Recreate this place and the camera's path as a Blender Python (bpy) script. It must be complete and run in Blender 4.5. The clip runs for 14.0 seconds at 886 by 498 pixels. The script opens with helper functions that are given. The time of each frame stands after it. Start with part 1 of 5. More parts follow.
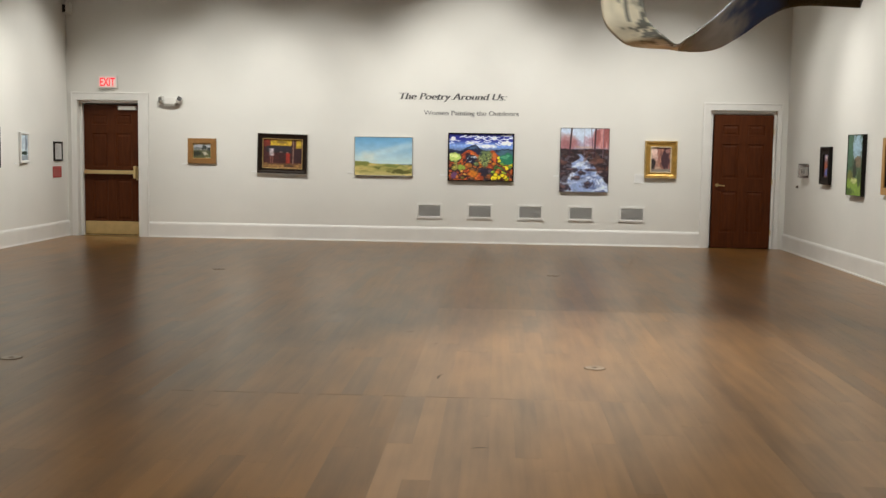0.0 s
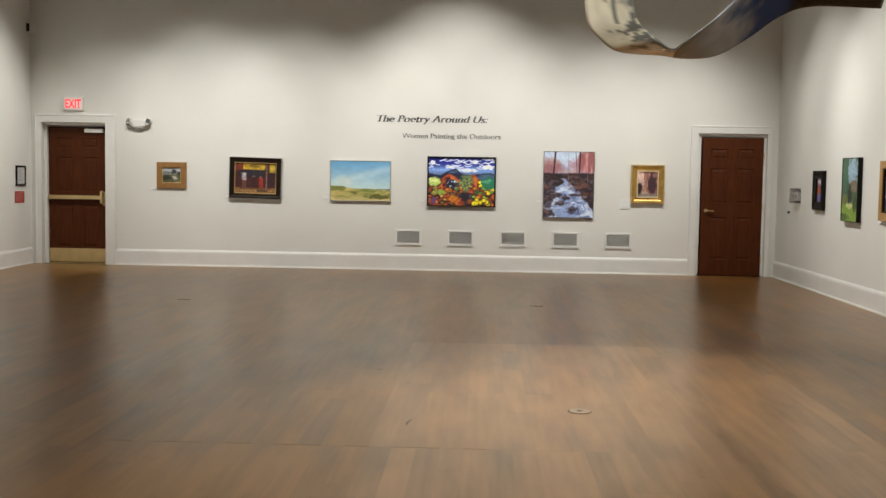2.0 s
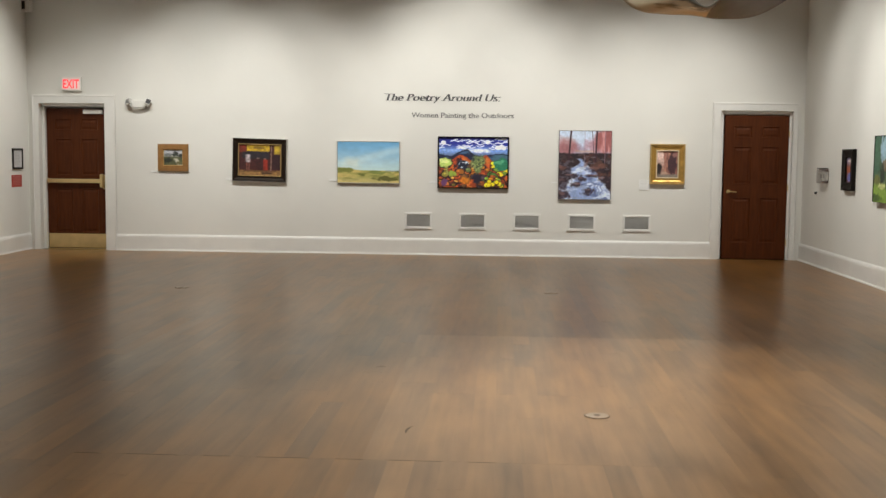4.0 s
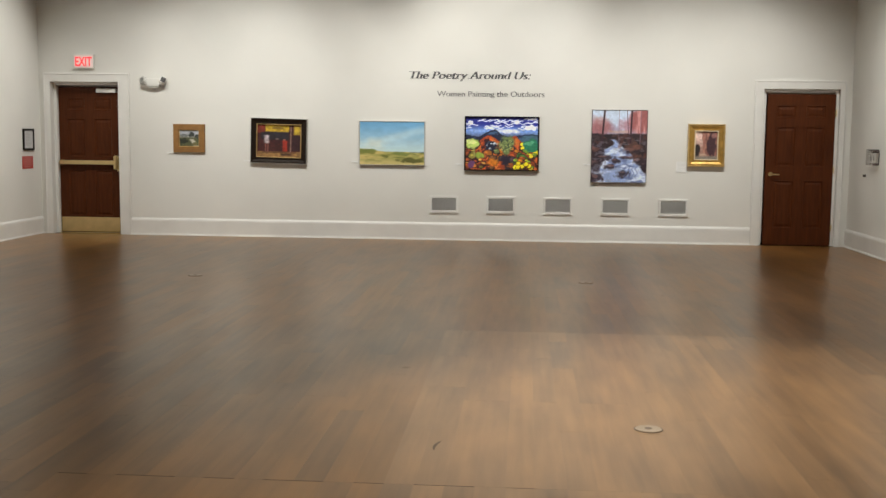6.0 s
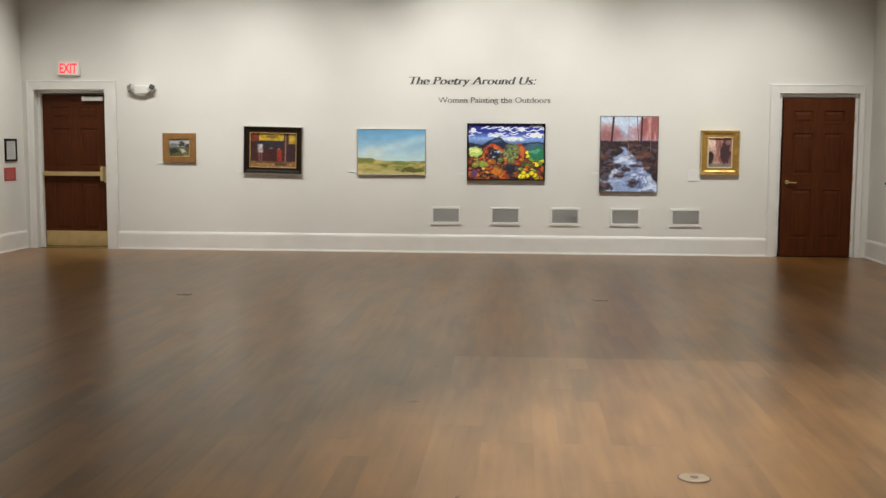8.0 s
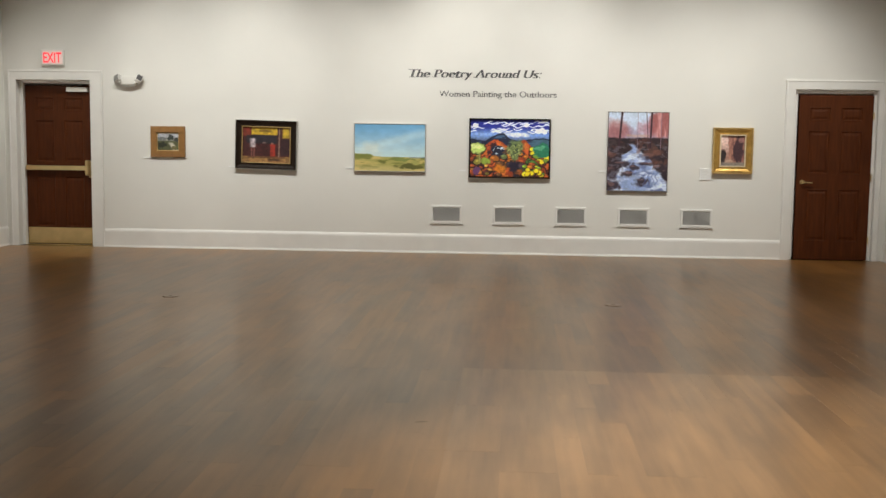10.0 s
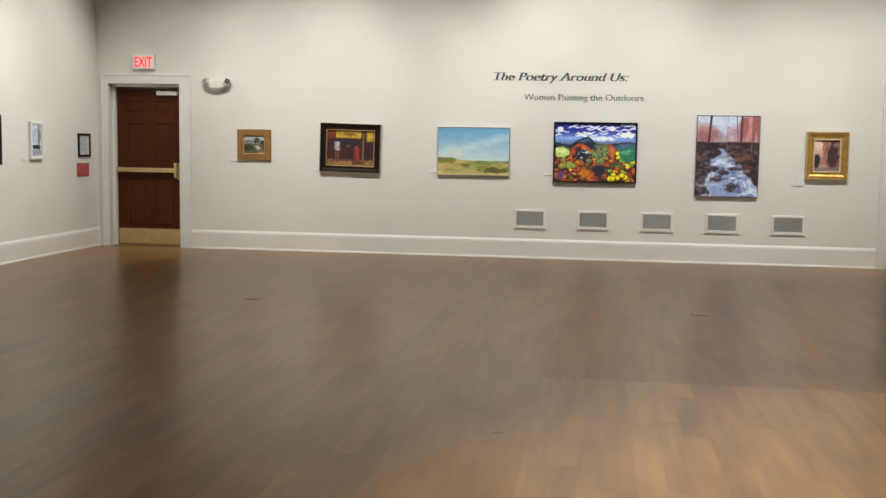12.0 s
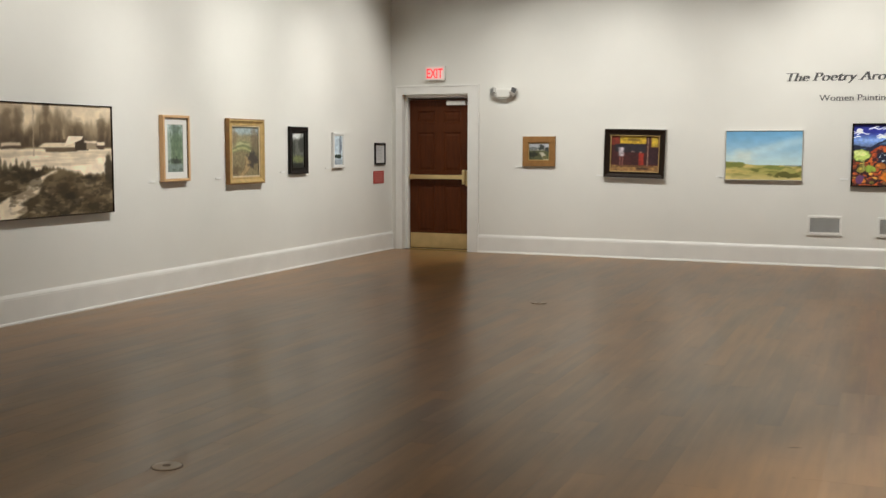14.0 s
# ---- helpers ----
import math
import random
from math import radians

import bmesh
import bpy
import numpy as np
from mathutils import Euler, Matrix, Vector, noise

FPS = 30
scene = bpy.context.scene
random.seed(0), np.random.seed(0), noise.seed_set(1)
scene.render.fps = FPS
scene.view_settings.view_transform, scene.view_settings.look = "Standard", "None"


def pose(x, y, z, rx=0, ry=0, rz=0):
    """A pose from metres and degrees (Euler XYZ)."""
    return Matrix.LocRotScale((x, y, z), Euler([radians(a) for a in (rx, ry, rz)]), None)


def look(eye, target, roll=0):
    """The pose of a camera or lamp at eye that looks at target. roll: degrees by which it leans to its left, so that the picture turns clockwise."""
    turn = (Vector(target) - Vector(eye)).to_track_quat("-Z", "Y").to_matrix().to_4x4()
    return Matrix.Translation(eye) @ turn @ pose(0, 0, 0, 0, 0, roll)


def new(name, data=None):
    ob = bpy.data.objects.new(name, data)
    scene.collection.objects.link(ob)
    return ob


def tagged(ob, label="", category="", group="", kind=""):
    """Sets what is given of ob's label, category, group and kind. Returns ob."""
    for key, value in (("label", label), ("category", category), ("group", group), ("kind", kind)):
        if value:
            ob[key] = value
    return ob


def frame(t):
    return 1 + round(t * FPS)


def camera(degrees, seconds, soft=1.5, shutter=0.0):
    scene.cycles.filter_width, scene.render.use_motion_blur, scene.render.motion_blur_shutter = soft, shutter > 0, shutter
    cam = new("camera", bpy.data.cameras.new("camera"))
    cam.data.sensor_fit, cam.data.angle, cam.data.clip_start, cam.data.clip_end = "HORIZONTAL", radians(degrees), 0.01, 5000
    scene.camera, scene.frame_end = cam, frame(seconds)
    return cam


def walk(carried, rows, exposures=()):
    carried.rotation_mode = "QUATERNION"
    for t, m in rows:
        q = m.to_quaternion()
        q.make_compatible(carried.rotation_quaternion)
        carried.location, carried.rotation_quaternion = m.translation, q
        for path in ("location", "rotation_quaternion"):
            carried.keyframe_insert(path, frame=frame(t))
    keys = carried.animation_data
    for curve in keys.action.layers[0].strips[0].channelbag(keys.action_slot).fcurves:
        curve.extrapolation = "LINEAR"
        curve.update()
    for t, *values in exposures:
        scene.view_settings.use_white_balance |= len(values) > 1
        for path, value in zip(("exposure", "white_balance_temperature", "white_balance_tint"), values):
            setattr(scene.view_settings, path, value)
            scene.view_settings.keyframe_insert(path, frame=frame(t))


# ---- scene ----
cam = camera(44.6, 14.0)

PATH = [
    (0, (6.963, -17.213, 1.473), (6.864, -15.224, 1.291), 0.9),
    (0.5, (7.009, -17.124, 1.444), (6.913, -15.133, 1.275), 1.0),
    (1, (6.987, -16.917, 1.437), (6.904, -14.924, 1.29), 1.0),
    (1.5, (6.963, -16.745, 1.441), (6.89, -14.752, 1.289), 1.0),
    (2, (7.025, -16.564, 1.457), (6.952, -14.57, 1.322), 0.9),
    (2.5, (7.081, -16.395, 1.476), (7.015, -14.401, 1.332), 0.9),
    (5, (7.069, -15.621, 1.463), (6.943, -13.633, 1.285), 0.5),
    (5.5, (7.024, -15.435, 1.474), (6.895, -13.448, 1.291), 0.6),
    (6, (6.997, -15.273, 1.463), (6.851, -13.289, 1.256), 0.6),
    (6.5, (7.006, -15.062, 1.457), (6.854, -13.078, 1.255), 0.6),
    (7, (7.006, -14.903, 1.458), (6.847, -12.92, 1.251), 0.5),
    (7.5, (6.936, -14.757, 1.473), (6.795, -12.771, 1.279), 0.4),
    (8, (6.857, -14.61, 1.471), (6.719, -12.625, 1.278), 0.3),
    (10.5, (6.712, -13.924, 1.429), (6.589, -11.937, 1.232), 0.8),
    (11, (6.714, -13.888, 1.422), (6.568, -11.902, 1.228), 0.9),
    (11.5, (6.733, -13.867, 1.433), (6.534, -11.887, 1.238), 0.9),
    (12, (6.745, -13.897, 1.453), (6.463, -11.926, 1.259), 0.9),
    (12.5, (6.738, -13.926, 1.461), (6.344, -11.974, 1.271), 0.8),
    (13, (6.723, -13.961, 1.468), (6.209, -12.038, 1.278), 0.6),
    (13.5, (6.718, -13.998, 1.474), (6.073, -12.115, 1.283), 0.3),
    (14, (6.693, -14.011, 1.474), (5.921, -12.176, 1.284), 0.1),
]
walk(cam, [(t, look(eye, target, roll)) for t, eye, target, roll in PATH])

# ---- world and light ----
world = bpy.data.worlds.new("world")
scene.world = world
world.use_nodes = True
world.node_tree.nodes["Background"].inputs[0].default_value = (0.5, 0.55, 0.6, 1)
world.node_tree.nodes["Background"].inputs[1].default_value = 0.02
scene.view_settings.exposure = 0.0

CEIL = 5.0           # ceiling height
XR = 11.464          # right wall
YB = -20.5           # wall behind the start of the walk
LAMP_TINT = (1.0, 0.982, 0.915)
# track heads: (x, y, target x, y, z, watts, cone degrees)
BACK_HEADS = [
    # first and last heads are added fill, brightening the wall by the doors
    (1.7, -3.0, 1.35, 0, 1.1, 235, 61),
    (2.9, -3.0, 2.75, 0, 1.65, 355, 61),
    (4.1, -3.0, 4.0, 0, 1.55, 310, 61),
    (5.4, -3.0, 5.4, 0, 1.6, 225, 59),
    (6.6, -3.0, 6.6, 0, 2.10, 435, 65),
    (8.1, -3.0, 8.2, 0, 1.55, 280, 60),
    (9.4, -3.0, 9.5, 0, 1.55, 315, 61),
    (10.3, -3.0, 10.4, 0, 1.05, 190, 61),
]
LEFT_HEADS = [(2.9, y, 0, y + 0.15, 1.7, w, 60) for y, w in ((-1.6, 385), (-3.3, 430), (-4.9, 420), (-6.9, 490), (-10.5, 500), (-14.0, 500), (-17.0, 500))]
RIGHT_HEADS = [(XR - 2.9, y, XR, y + 0.15, 1.7, w, 60) for y, w in ((-2.5, 300), (-4.0, 430), (-6.2, 420), (-9.5, 420), (-13.0, 450), (-16.5, 450))]
SCULPTURE_HEADS = [(8.0, -6.4, 8.1, -9.0, 0.0, 860, 50), (6.2, -7.4, 7.3, -10.0, 0.6, 560, 54)]
# fill lamps added to lift the floor and room light; no such fixtures known
FILL_HEADS = [(6.9, -5.0, 6.9, -5.2, 0, 400, 110), (6.9, -14.2, 6.7, -13.2, 0, 500, 100), (5.7, -17.5, 5.7, YB, 1.8, 600, 80)]
HEADS = BACK_HEADS + LEFT_HEADS + RIGHT_HEADS + SCULPTURE_HEADS + FILL_HEADS


def spot(eye, target, watts, degrees):
    data = bpy.data.lights.new("spot_lamp", "SPOT")
    data.energy, data.color, data.spot_size, data.spot_blend, data.shadow_soft_size = watts, LAMP_TINT, radians(degrees), 0.95, 0.09
    ob = new("spot_lamp", data)
    ob.matrix_world = look(eye, target)
    return ob


# ---- materials ----
def nodes_of(name):
    m = bpy.data.materials.new(name)
    m.use_nodes = True
    nt = m.node_tree
    return m, nt, nt.nodes["Principled BSDF"]


def ramp(nt, stops):
    r = nt.nodes.new("ShaderNodeValToRGB")
    while len(r.color_ramp.elements) < len(stops):
        r.color_ramp.elements.new(0.5)
    for e, (p, c) in zip(r.color_ramp.elements, stops):
        e.position, e.color = p, (*c, 1)
    return r


def noise_tex(nt, scale, detail=4, coords=None, stretch=None):
    n = nt.nodes.new("ShaderNodeTexNoise")
    n.inputs["Scale"].default_value, n.inputs["Detail"].default_value = scale, detail
    if coords is None:
        coords = nt.nodes.new("ShaderNodeTexCoord").outputs["Object"]
    if stretch:
        mp = nt.nodes.new("ShaderNodeMapping")
        mp.inputs["Scale"].default_value = stretch
        nt.links.new(coords, mp.inputs["Vector"])
        coords = mp.outputs["Vector"]
    nt.links.new(coords, n.inputs["Vector"])
    return n


def add_bump(nt, b, height, strength, distance):
    bp = nt.nodes.new("ShaderNodeBump")
    bp.inputs["Strength"].default_value, bp.inputs["Distance"].default_value = strength, distance
    nt.links.new(height, bp.inputs["Height"])
    nt.links.new(bp.outputs["Normal"], b.inputs["Normal"])


def plain(name, colour, rough=0.5, metal=0.0, vary=0.08, scale=6.0, bump=0.15, fine=60.0, coat=0.0):
    """A surface with a soft stain over a fine grain."""
    m, nt, b = nodes_of(name)
    n1 = noise_tex(nt, scale, 5)
    lo, hi = [c * (1 - vary) for c in colour], [min(1, c * (1 + vary)) for c in colour]
    r = ramp(nt, [(0.3, lo), (0.7, hi)])
    nt.links.new(n1.outputs[0], r.inputs[0])
    nt.links.new(r.outputs[0], b.inputs["Base Color"])
    n2 = noise_tex(nt, fine, 3)
    rr = nt.nodes.new("ShaderNodeMapRange")
    rr.inputs[3].default_value, rr.inputs[4].default_value = max(0.02, rough - 0.08), min(1, rough + 0.08)
    nt.links.new(n2.outputs[0], rr.inputs[0])
    nt.links.new(rr.outputs[0], b.inputs["Roughness"])
    b.inputs["Metallic"].default_value = metal
    b.inputs["Coat Weight"].default_value = coat
    if bump:
        add_bump(nt, b, n2.outputs[0], bump, 0.002)
    return m


def wood(name, dark, light, rough=0.35, stretch=(14, 14, 1.2), coat=0.0):
    m, nt, b = nodes_of(name)
    n1 = noise_tex(nt, 2.2, 7, stretch=stretch)
    n2 = noise_tex(nt, 1.3, 3)
    mx = nt.nodes.new("ShaderNodeMath")
    mx.operation = "MULTIPLY_ADD"
    mx.inputs[1].default_value = 0.35
    nt.links.new(n2.outputs[0], mx.inputs[0])
    sc = nt.nodes.new("ShaderNodeMath")
    sc.operation = "MULTIPLY"
    sc.inputs[1].default_value = 0.65
    nt.links.new(n1.outputs[0], sc.inputs[0])
    nt.links.new(sc.outputs[0], mx.inputs[2])
    r = ramp(nt, [(0.32, dark), (0.68, light)])
    nt.links.new(mx.outputs[0], r.inputs[0])
    nt.links.new(r.outputs[0], b.inputs["Base Color"])
    b.inputs["Roughness"].default_value = rough
    b.inputs["Coat Weight"].default_value = coat
    b.inputs["Coat Roughness"].default_value = 0.2
    b.inputs["Specular IOR Level"].default_value = 0.15
    add_bump(nt, b, n1.outputs[0], 0.12, 0.001)
    return m


def floor_wood(name, dark, light, gloss):
    """Varnished boards: a tone for each board, long grain, scuffs, cupping."""
    m, nt, b = nodes_of(name)
    geo = nt.nodes.new("ShaderNodeNewGeometry")
    info = nt.nodes.new("ShaderNodeObjectInfo")
    add = nt.nodes.new("ShaderNodeMath")
    nt.links.new(geo.outputs["Random Per Island"], add.inputs[0])
    nt.links.new(info.outputs["Random"], add.inputs[1])
    fr = nt.nodes.new("ShaderNodeMath")
    fr.operation = "FRACT"
    nt.links.new(add.outputs[0], fr.inputs[0])
    pos = geo.outputs["Position"]
    shift = nt.nodes.new("ShaderNodeVectorMath")
    shift.operation = "MULTIPLY_ADD"
    shift.inputs[1].default_value = (7.0, 31.0, 0.0)
    nt.links.new(fr.outputs[0], shift.inputs[0])
    nt.links.new(pos, shift.inputs[2])
    grain = noise_tex(nt, 1.0, 8, shift.outputs[0], (17, 1.1, 1))
    cloud = noise_tex(nt, 0.55, 4, pos)
    scuff = noise_tex(nt, 2.6, 6, pos, (1.6, 0.5, 1))

    def term(src, k, into=None):
        q = nt.nodes.new("ShaderNodeMath")
        q.operation = "MULTIPLY_ADD"
        q.inputs[1].default_value = k
        nt.links.new(src, q.inputs[0])
        if into is None:
            q.inputs[2].default_value = 0.0
        else:
            nt.links.new(into, q.inputs[2])
        return q.outputs[0]
    tone = term(fr.outputs[0], 0.20)
    tone = term(grain.outputs[0], 0.42, tone)
    tone = term(cloud.outputs[0], 0.36, tone)
    tone = term(scuff.outputs[0], 0.46, tone)
    r = ramp(nt, [(0.50, dark), (0.88, light)])
    nt.links.new(tone, r.inputs[0])
    nt.links.new(r.outputs[0], b.inputs["Base Color"])
    rough = term(fr.outputs[0], 0.03)
    rough = term(cloud.outputs[0], 0.10, rough)
    ad = nt.nodes.new("ShaderNodeMath")
    ad.inputs[1].default_value = gloss
    nt.links.new(rough, ad.inputs[0])
    nt.links.new(ad.outputs[0], b.inputs["Roughness"])
    b.inputs["Specular IOR Level"].default_value = 0.46
    b.inputs["Coat Weight"].default_value = 0.27
    b.inputs["Coat Roughness"].default_value = 0.28
    b.inputs["Coat Tint"].default_value = (1.0, 0.93, 0.80, 1)
    b.inputs["Specular Tint"].default_value = (1.0, 0.93, 0.80, 1)
    wave = noise_tex(nt, 1.0, 2, shift.outputs[0], (9, 0.9, 1))
    add_bump(nt, b, wave.outputs[0], 0.12, 0.004)
    return m


def painted(name, rough=0.55, coat=0.0):
    """Brushwork held in the mesh's own colour layer, with the weave of the canvas."""
    m, nt, b = nodes_of(name)
    a = nt.nodes.new("ShaderNodeVertexColor")
    a.layer_name = "paint"
    nt.links.new(a.outputs[0], b.inputs["Base Color"])
    b.inputs["Roughness"].default_value = rough
    b.inputs["Coat Weight"].default_value = coat
    n = noise_tex(nt, 70, 4)
    add_bump(nt, b, n.outputs[0], 0.25, 0.002)
    return m


def glowing(name, colour, strength, base):
    m, nt, b = nodes_of(name)
    b.inputs["Base Color"].default_value = (*base, 1)
    b.inputs["Emission Color"].default_value = (*colour, 1)
    b.inputs["Emission Strength"].default_value = strength
    return m


WALL = plain("wall_paint", (0.765, 0.755, 0.715), 0.75, vary=0.025, scale=1.2, bump=0.25, fine=180)
TRIM = plain("white_gloss_paint", (0.80, 0.79, 0.76), 0.38, vary=0.03, scale=4, bump=0.05)
# ceiling is unseen; its grey is chosen to dim floor reflections and bounce
CEILING = plain("ceiling_dim_grey", (0.30, 0.295, 0.28), 0.85, vary=0.03, scale=1)
BOARD = floor_wood("oak_boards_brown", (0.088, 0.0395, 0.0098), (0.268, 0.129, 0.0365), 0.245)
BOARD_NEW = floor_wood("oak_boards_pale", (0.132, 0.0660, 0.0245), (0.335, 0.180, 0.0720), 0.245)
SUBFLOOR = plain("subfloor", (0.03, 0.02, 0.013), 0.9)
MAHOGANY = wood("mahogany_dark", (0.058, 0.0145, 0.0038), (0.100, 0.027, 0.0068), 0.5)
MAHOGANY_RED = wood("mahogany_red", (0.058, 0.014, 0.0035), (0.106, 0.028, 0.0068), 0.5)
BRASS = plain("brass", (0.70, 0.55, 0.28), 0.33, 1.0, 0.08, 8, 0.05)
STEEL = plain("steel", (0.55, 0.54, 0.52), 0.35, 1.0, 0.05, 8, 0.05)
WHITE_PLASTIC = plain("white_plastic", (0.76, 0.75, 0.71), 0.42, vary=0.03)
GREY_PLASTIC = plain("grey_plastic", (0.33, 0.33, 0.32), 0.45, vary=0.05)
PALE_GREY = plain("pale_grey_plastic", (0.52, 0.51, 0.48), 0.4, vary=0.04)
BLACK_PLASTIC = plain("black_plastic", (0.02, 0.02, 0.02), 0.4)
LENS = plain("lamp_lens", (0.10, 0.10, 0.10), 0.12, vary=0.1)
GRILLE = plain("grille_metal", (0.47, 0.46, 0.44), 0.5, 0.2, vary=0.05)
GRILLE_BACK = plain("duct_dark", (0.16, 0.10, 0.095), 0.8)
CARD = plain("paper_card", (0.84, 0.84, 0.83), 0.7, vary=0.02)
SIGN_GREY = plain("label_print", (0.68, 0.68, 0.67), 0.7, vary=0.03)
INK = plain("vinyl_ink", (0.080, 0.080, 0.083), 0.6)
GOLD = plain("gold_leaf", (0.50, 0.30, 0.075), 0.38, 0.55, 0.22, 14, 0.3)
GOLD_PALE = plain("gold_leaf_pale", (0.66, 0.47, 0.20), 0.36, 0.5, 0.15, 14, 0.25)
OCHRE = plain("ochre_wood", (0.29, 0.145, 0.042), 0.5, 0.1, 0.15, 12, 0.2)
OAK = wood("oak_frame", (0.34, 0.18, 0.06), (0.50, 0.29, 0.11), 0.45)
MAPLE = wood("maple_frame", (0.60, 0.36, 0.17), (0.74, 0.49, 0.27), 0.4)
BLACK_WOOD = wood("black_frame", (0.006, 0.005, 0.0045), (0.016, 0.012, 0.010), 0.45)
BROWN_WOOD = wood("umber_frame", (0.010, 0.006, 0.004), (0.026, 0.015, 0.009), 0.5)
SILVER = plain("silver_frame", (0.56, 0.54, 0.50), 0.4, 0.6, 0.08)
WHITE_FRAME = plain("white_frame", (0.78, 0.78, 0.76), 0.4, vary=0.03)
MAT = plain("mat_board", (0.82, 0.81, 0.78), 0.8, vary=0.02)
PAINT = painted("oil_paint")
RED_SIGN = plain("red_sign", (0.42, 0.045, 0.035), 0.45, vary=0.05)
SIGN_TEXT = plain("sign_print", (0.62, 0.30, 0.27), 0.5)
EXIT_FACE = glowing("exit_face", (1.0, 0.55, 0.50), 0.22, (0.72, 0.66, 0.64))
EXIT_LETTER = glowing("exit_letter", (1.0, 0.03, 0.05), 1.0, (0.5, 0.03, 0.03))
CREAM = plain("cream_slip", (0.74, 0.62, 0.42), 0.45, 0.1, 0.08, 14)
SCUFF = plain("rubber_scuff", (0.105, 0.060, 0.029), 0.5, vary=0.3, scale=40)
CANVAS_EDGE = plain("canvas_edge", (0.10, 0.075, 0.085), 0.7, vary=0.2, scale=10)
OUTLET = plain("floor_plate", (0.38, 0.285, 0.195), 0.35, 0.3, 0.06)
OUTLET_DARK = plain("floor_plate_seam", (0.17, 0.115, 0.072), 0.7)
RIBBON = painted("ribbon_enamel", 0.22, 0.6)
CLEAR, _nt, _b = nodes_of("clear_plastic")
_b.inputs["Base Color"].default_value = (0.93, 0.94, 0.94, 1)
_b.inputs["Roughness"].default_value = 0.12
_b.inputs["Transmission Weight"].default_value = 0.9
_b.inputs["IOR"].default_value = 1.2


# ---- building helpers ----
def mesh_of(name, bm, material):
    bmesh.ops.recalc_face_normals(bm, faces=bm.faces)
    me = bpy.data.meshes.new(name)
    bm.to_mesh(me)
    bm.free()
    if material:
        me.materials.append(material)
    return me


def part(name, bm, material, parent=None, label="", m=None):
    ob = new(name, mesh_of(name, bm, material))
    if parent:
        ob.parent = parent
    if m is not None:
        ob.matrix_basis = m
    return tagged(ob, label)


def thing(name, m, label, category, group="", kind=""):
    ob = new(name)
    ob.empty_display_size = 0.1
    ob.matrix_basis = m
    return tagged(ob, label, category, group, kind)


def box(bm, x0, x1, y0, y1, z0, z1, bevel=0.0):
    made = bmesh.ops.create_cube(bm, size=1.0, matrix=Matrix.Translation(((x0 + x1) / 2, (y0 + y1) / 2, (z0 + z1) / 2)) @ Matrix.Diagonal((x1 - x0, y1 - y0, z1 - z0, 1)))
    if bevel:
        es = list({e for v in made["verts"] for e in v.link_edges})
        bmesh.ops.bevel(bm, geom=es, offset=bevel, segments=2, profile=0.7, affect="EDGES")
    return bm


def boxed(*a, **k):
    return box(bmesh.new(), *a, **k)


def rod(bm, a, b, r0, r1=None, n=16):
    a, b = Vector(a), Vector(b)
    d = b - a
    m = Matrix.Translation((a + b) / 2) @ d.to_track_quat("Z", "Y").to_matrix().to_4x4()
    bmesh.ops.create_cone(bm, cap_ends=True, segments=n, radius1=r0, radius2=r0 if r1 is None else r1, depth=d.length, matrix=m)
    return bm


def rails(w, h, profile, bm=None):
    """A mitred rectangular frame about the origin, facing -y. Profile: (inset, depth) from the outside back to the inside."""
    bm = bm or bmesh.new()
    rings = [[bm.verts.new((sx * (w / 2 - i), -d, sz * (h / 2 - i))) for sx, sz in ((-1, -1), (1, -1), (1, 1), (-1, 1))] for i, d in profile]
    for a, b in zip(rings, rings[1:]):
        for k in range(4):
            bm.faces.new((a[k], a[(k + 1) % 4], b[(k + 1) % 4], b[k]))
    return bm


def along(profile, a, b, outward):
    """A moulding: (offset from the wall, height) swept from a to b on the floor plan."""
    bm = bmesh.new()
    o = Vector(outward)
    ends = [[bm.verts.new((p[0] + o.x * d, p[1] + o.y * d, z)) for d, z in profile] for p in (a, b)]
    n = len(profile)
    for k in range(n):
        bm.faces.new((ends[0][k], ends[0][(k + 1) % n], ends[1][(k + 1) % n], ends[1][k]))
    bm.faces.new(ends[0])
    bm.faces.new(list(reversed(ends[1])))
    return bm


def glyphs(body, shear, weight, thin=0.0):
    """Letters as a mesh; thin takes that much off the level strokes only."""
    cu = bpy.data.curves.new("tmp", "FONT")
    cu.body, cu.shear, cu.offset, cu.extrude = body, shear, 0.0 if thin else weight, 0.01
    tmp = new("tmp", cu)
    bpy.context.view_layer.update()
    if thin:
        k = 6.0
        src = tmp.to_curve(bpy.context.evaluated_depsgraph_get())
        flat_cu = bpy.data.curves.new("tmp", "CURVE")
        flat_cu.dimensions, flat_cu.fill_mode, flat_cu.offset, flat_cu.extrude = "2D", "BOTH", -thin, 0.01
        for sp in src.splines:
            q = flat_cu.splines.new("BEZIER")
            q.bezier_points.add(len(sp.bezier_points) - 1)
            q.use_cyclic_u, q.resolution_u = True, 6
            for a, b in zip(q.bezier_points, sp.bezier_points):
                a.handle_left_type = a.handle_right_type = "FREE"
                a.co, a.handle_left, a.handle_right = ((p.x * k, p.y, 0) for p in (b.co, b.handle_left, b.handle_right))
        tmp.to_curve_clear()
        bpy.data.objects.remove(tmp)
        tmp = new("tmp", flat_cu)
        bpy.context.view_layer.update()
    me = bpy.data.meshes.new_from_object(tmp.evaluated_get(bpy.context.evaluated_depsgraph_get()))
    bpy.data.objects.remove(tmp)
    if thin:
        for v in me.vertices:
            v.co.x /= k
    return me


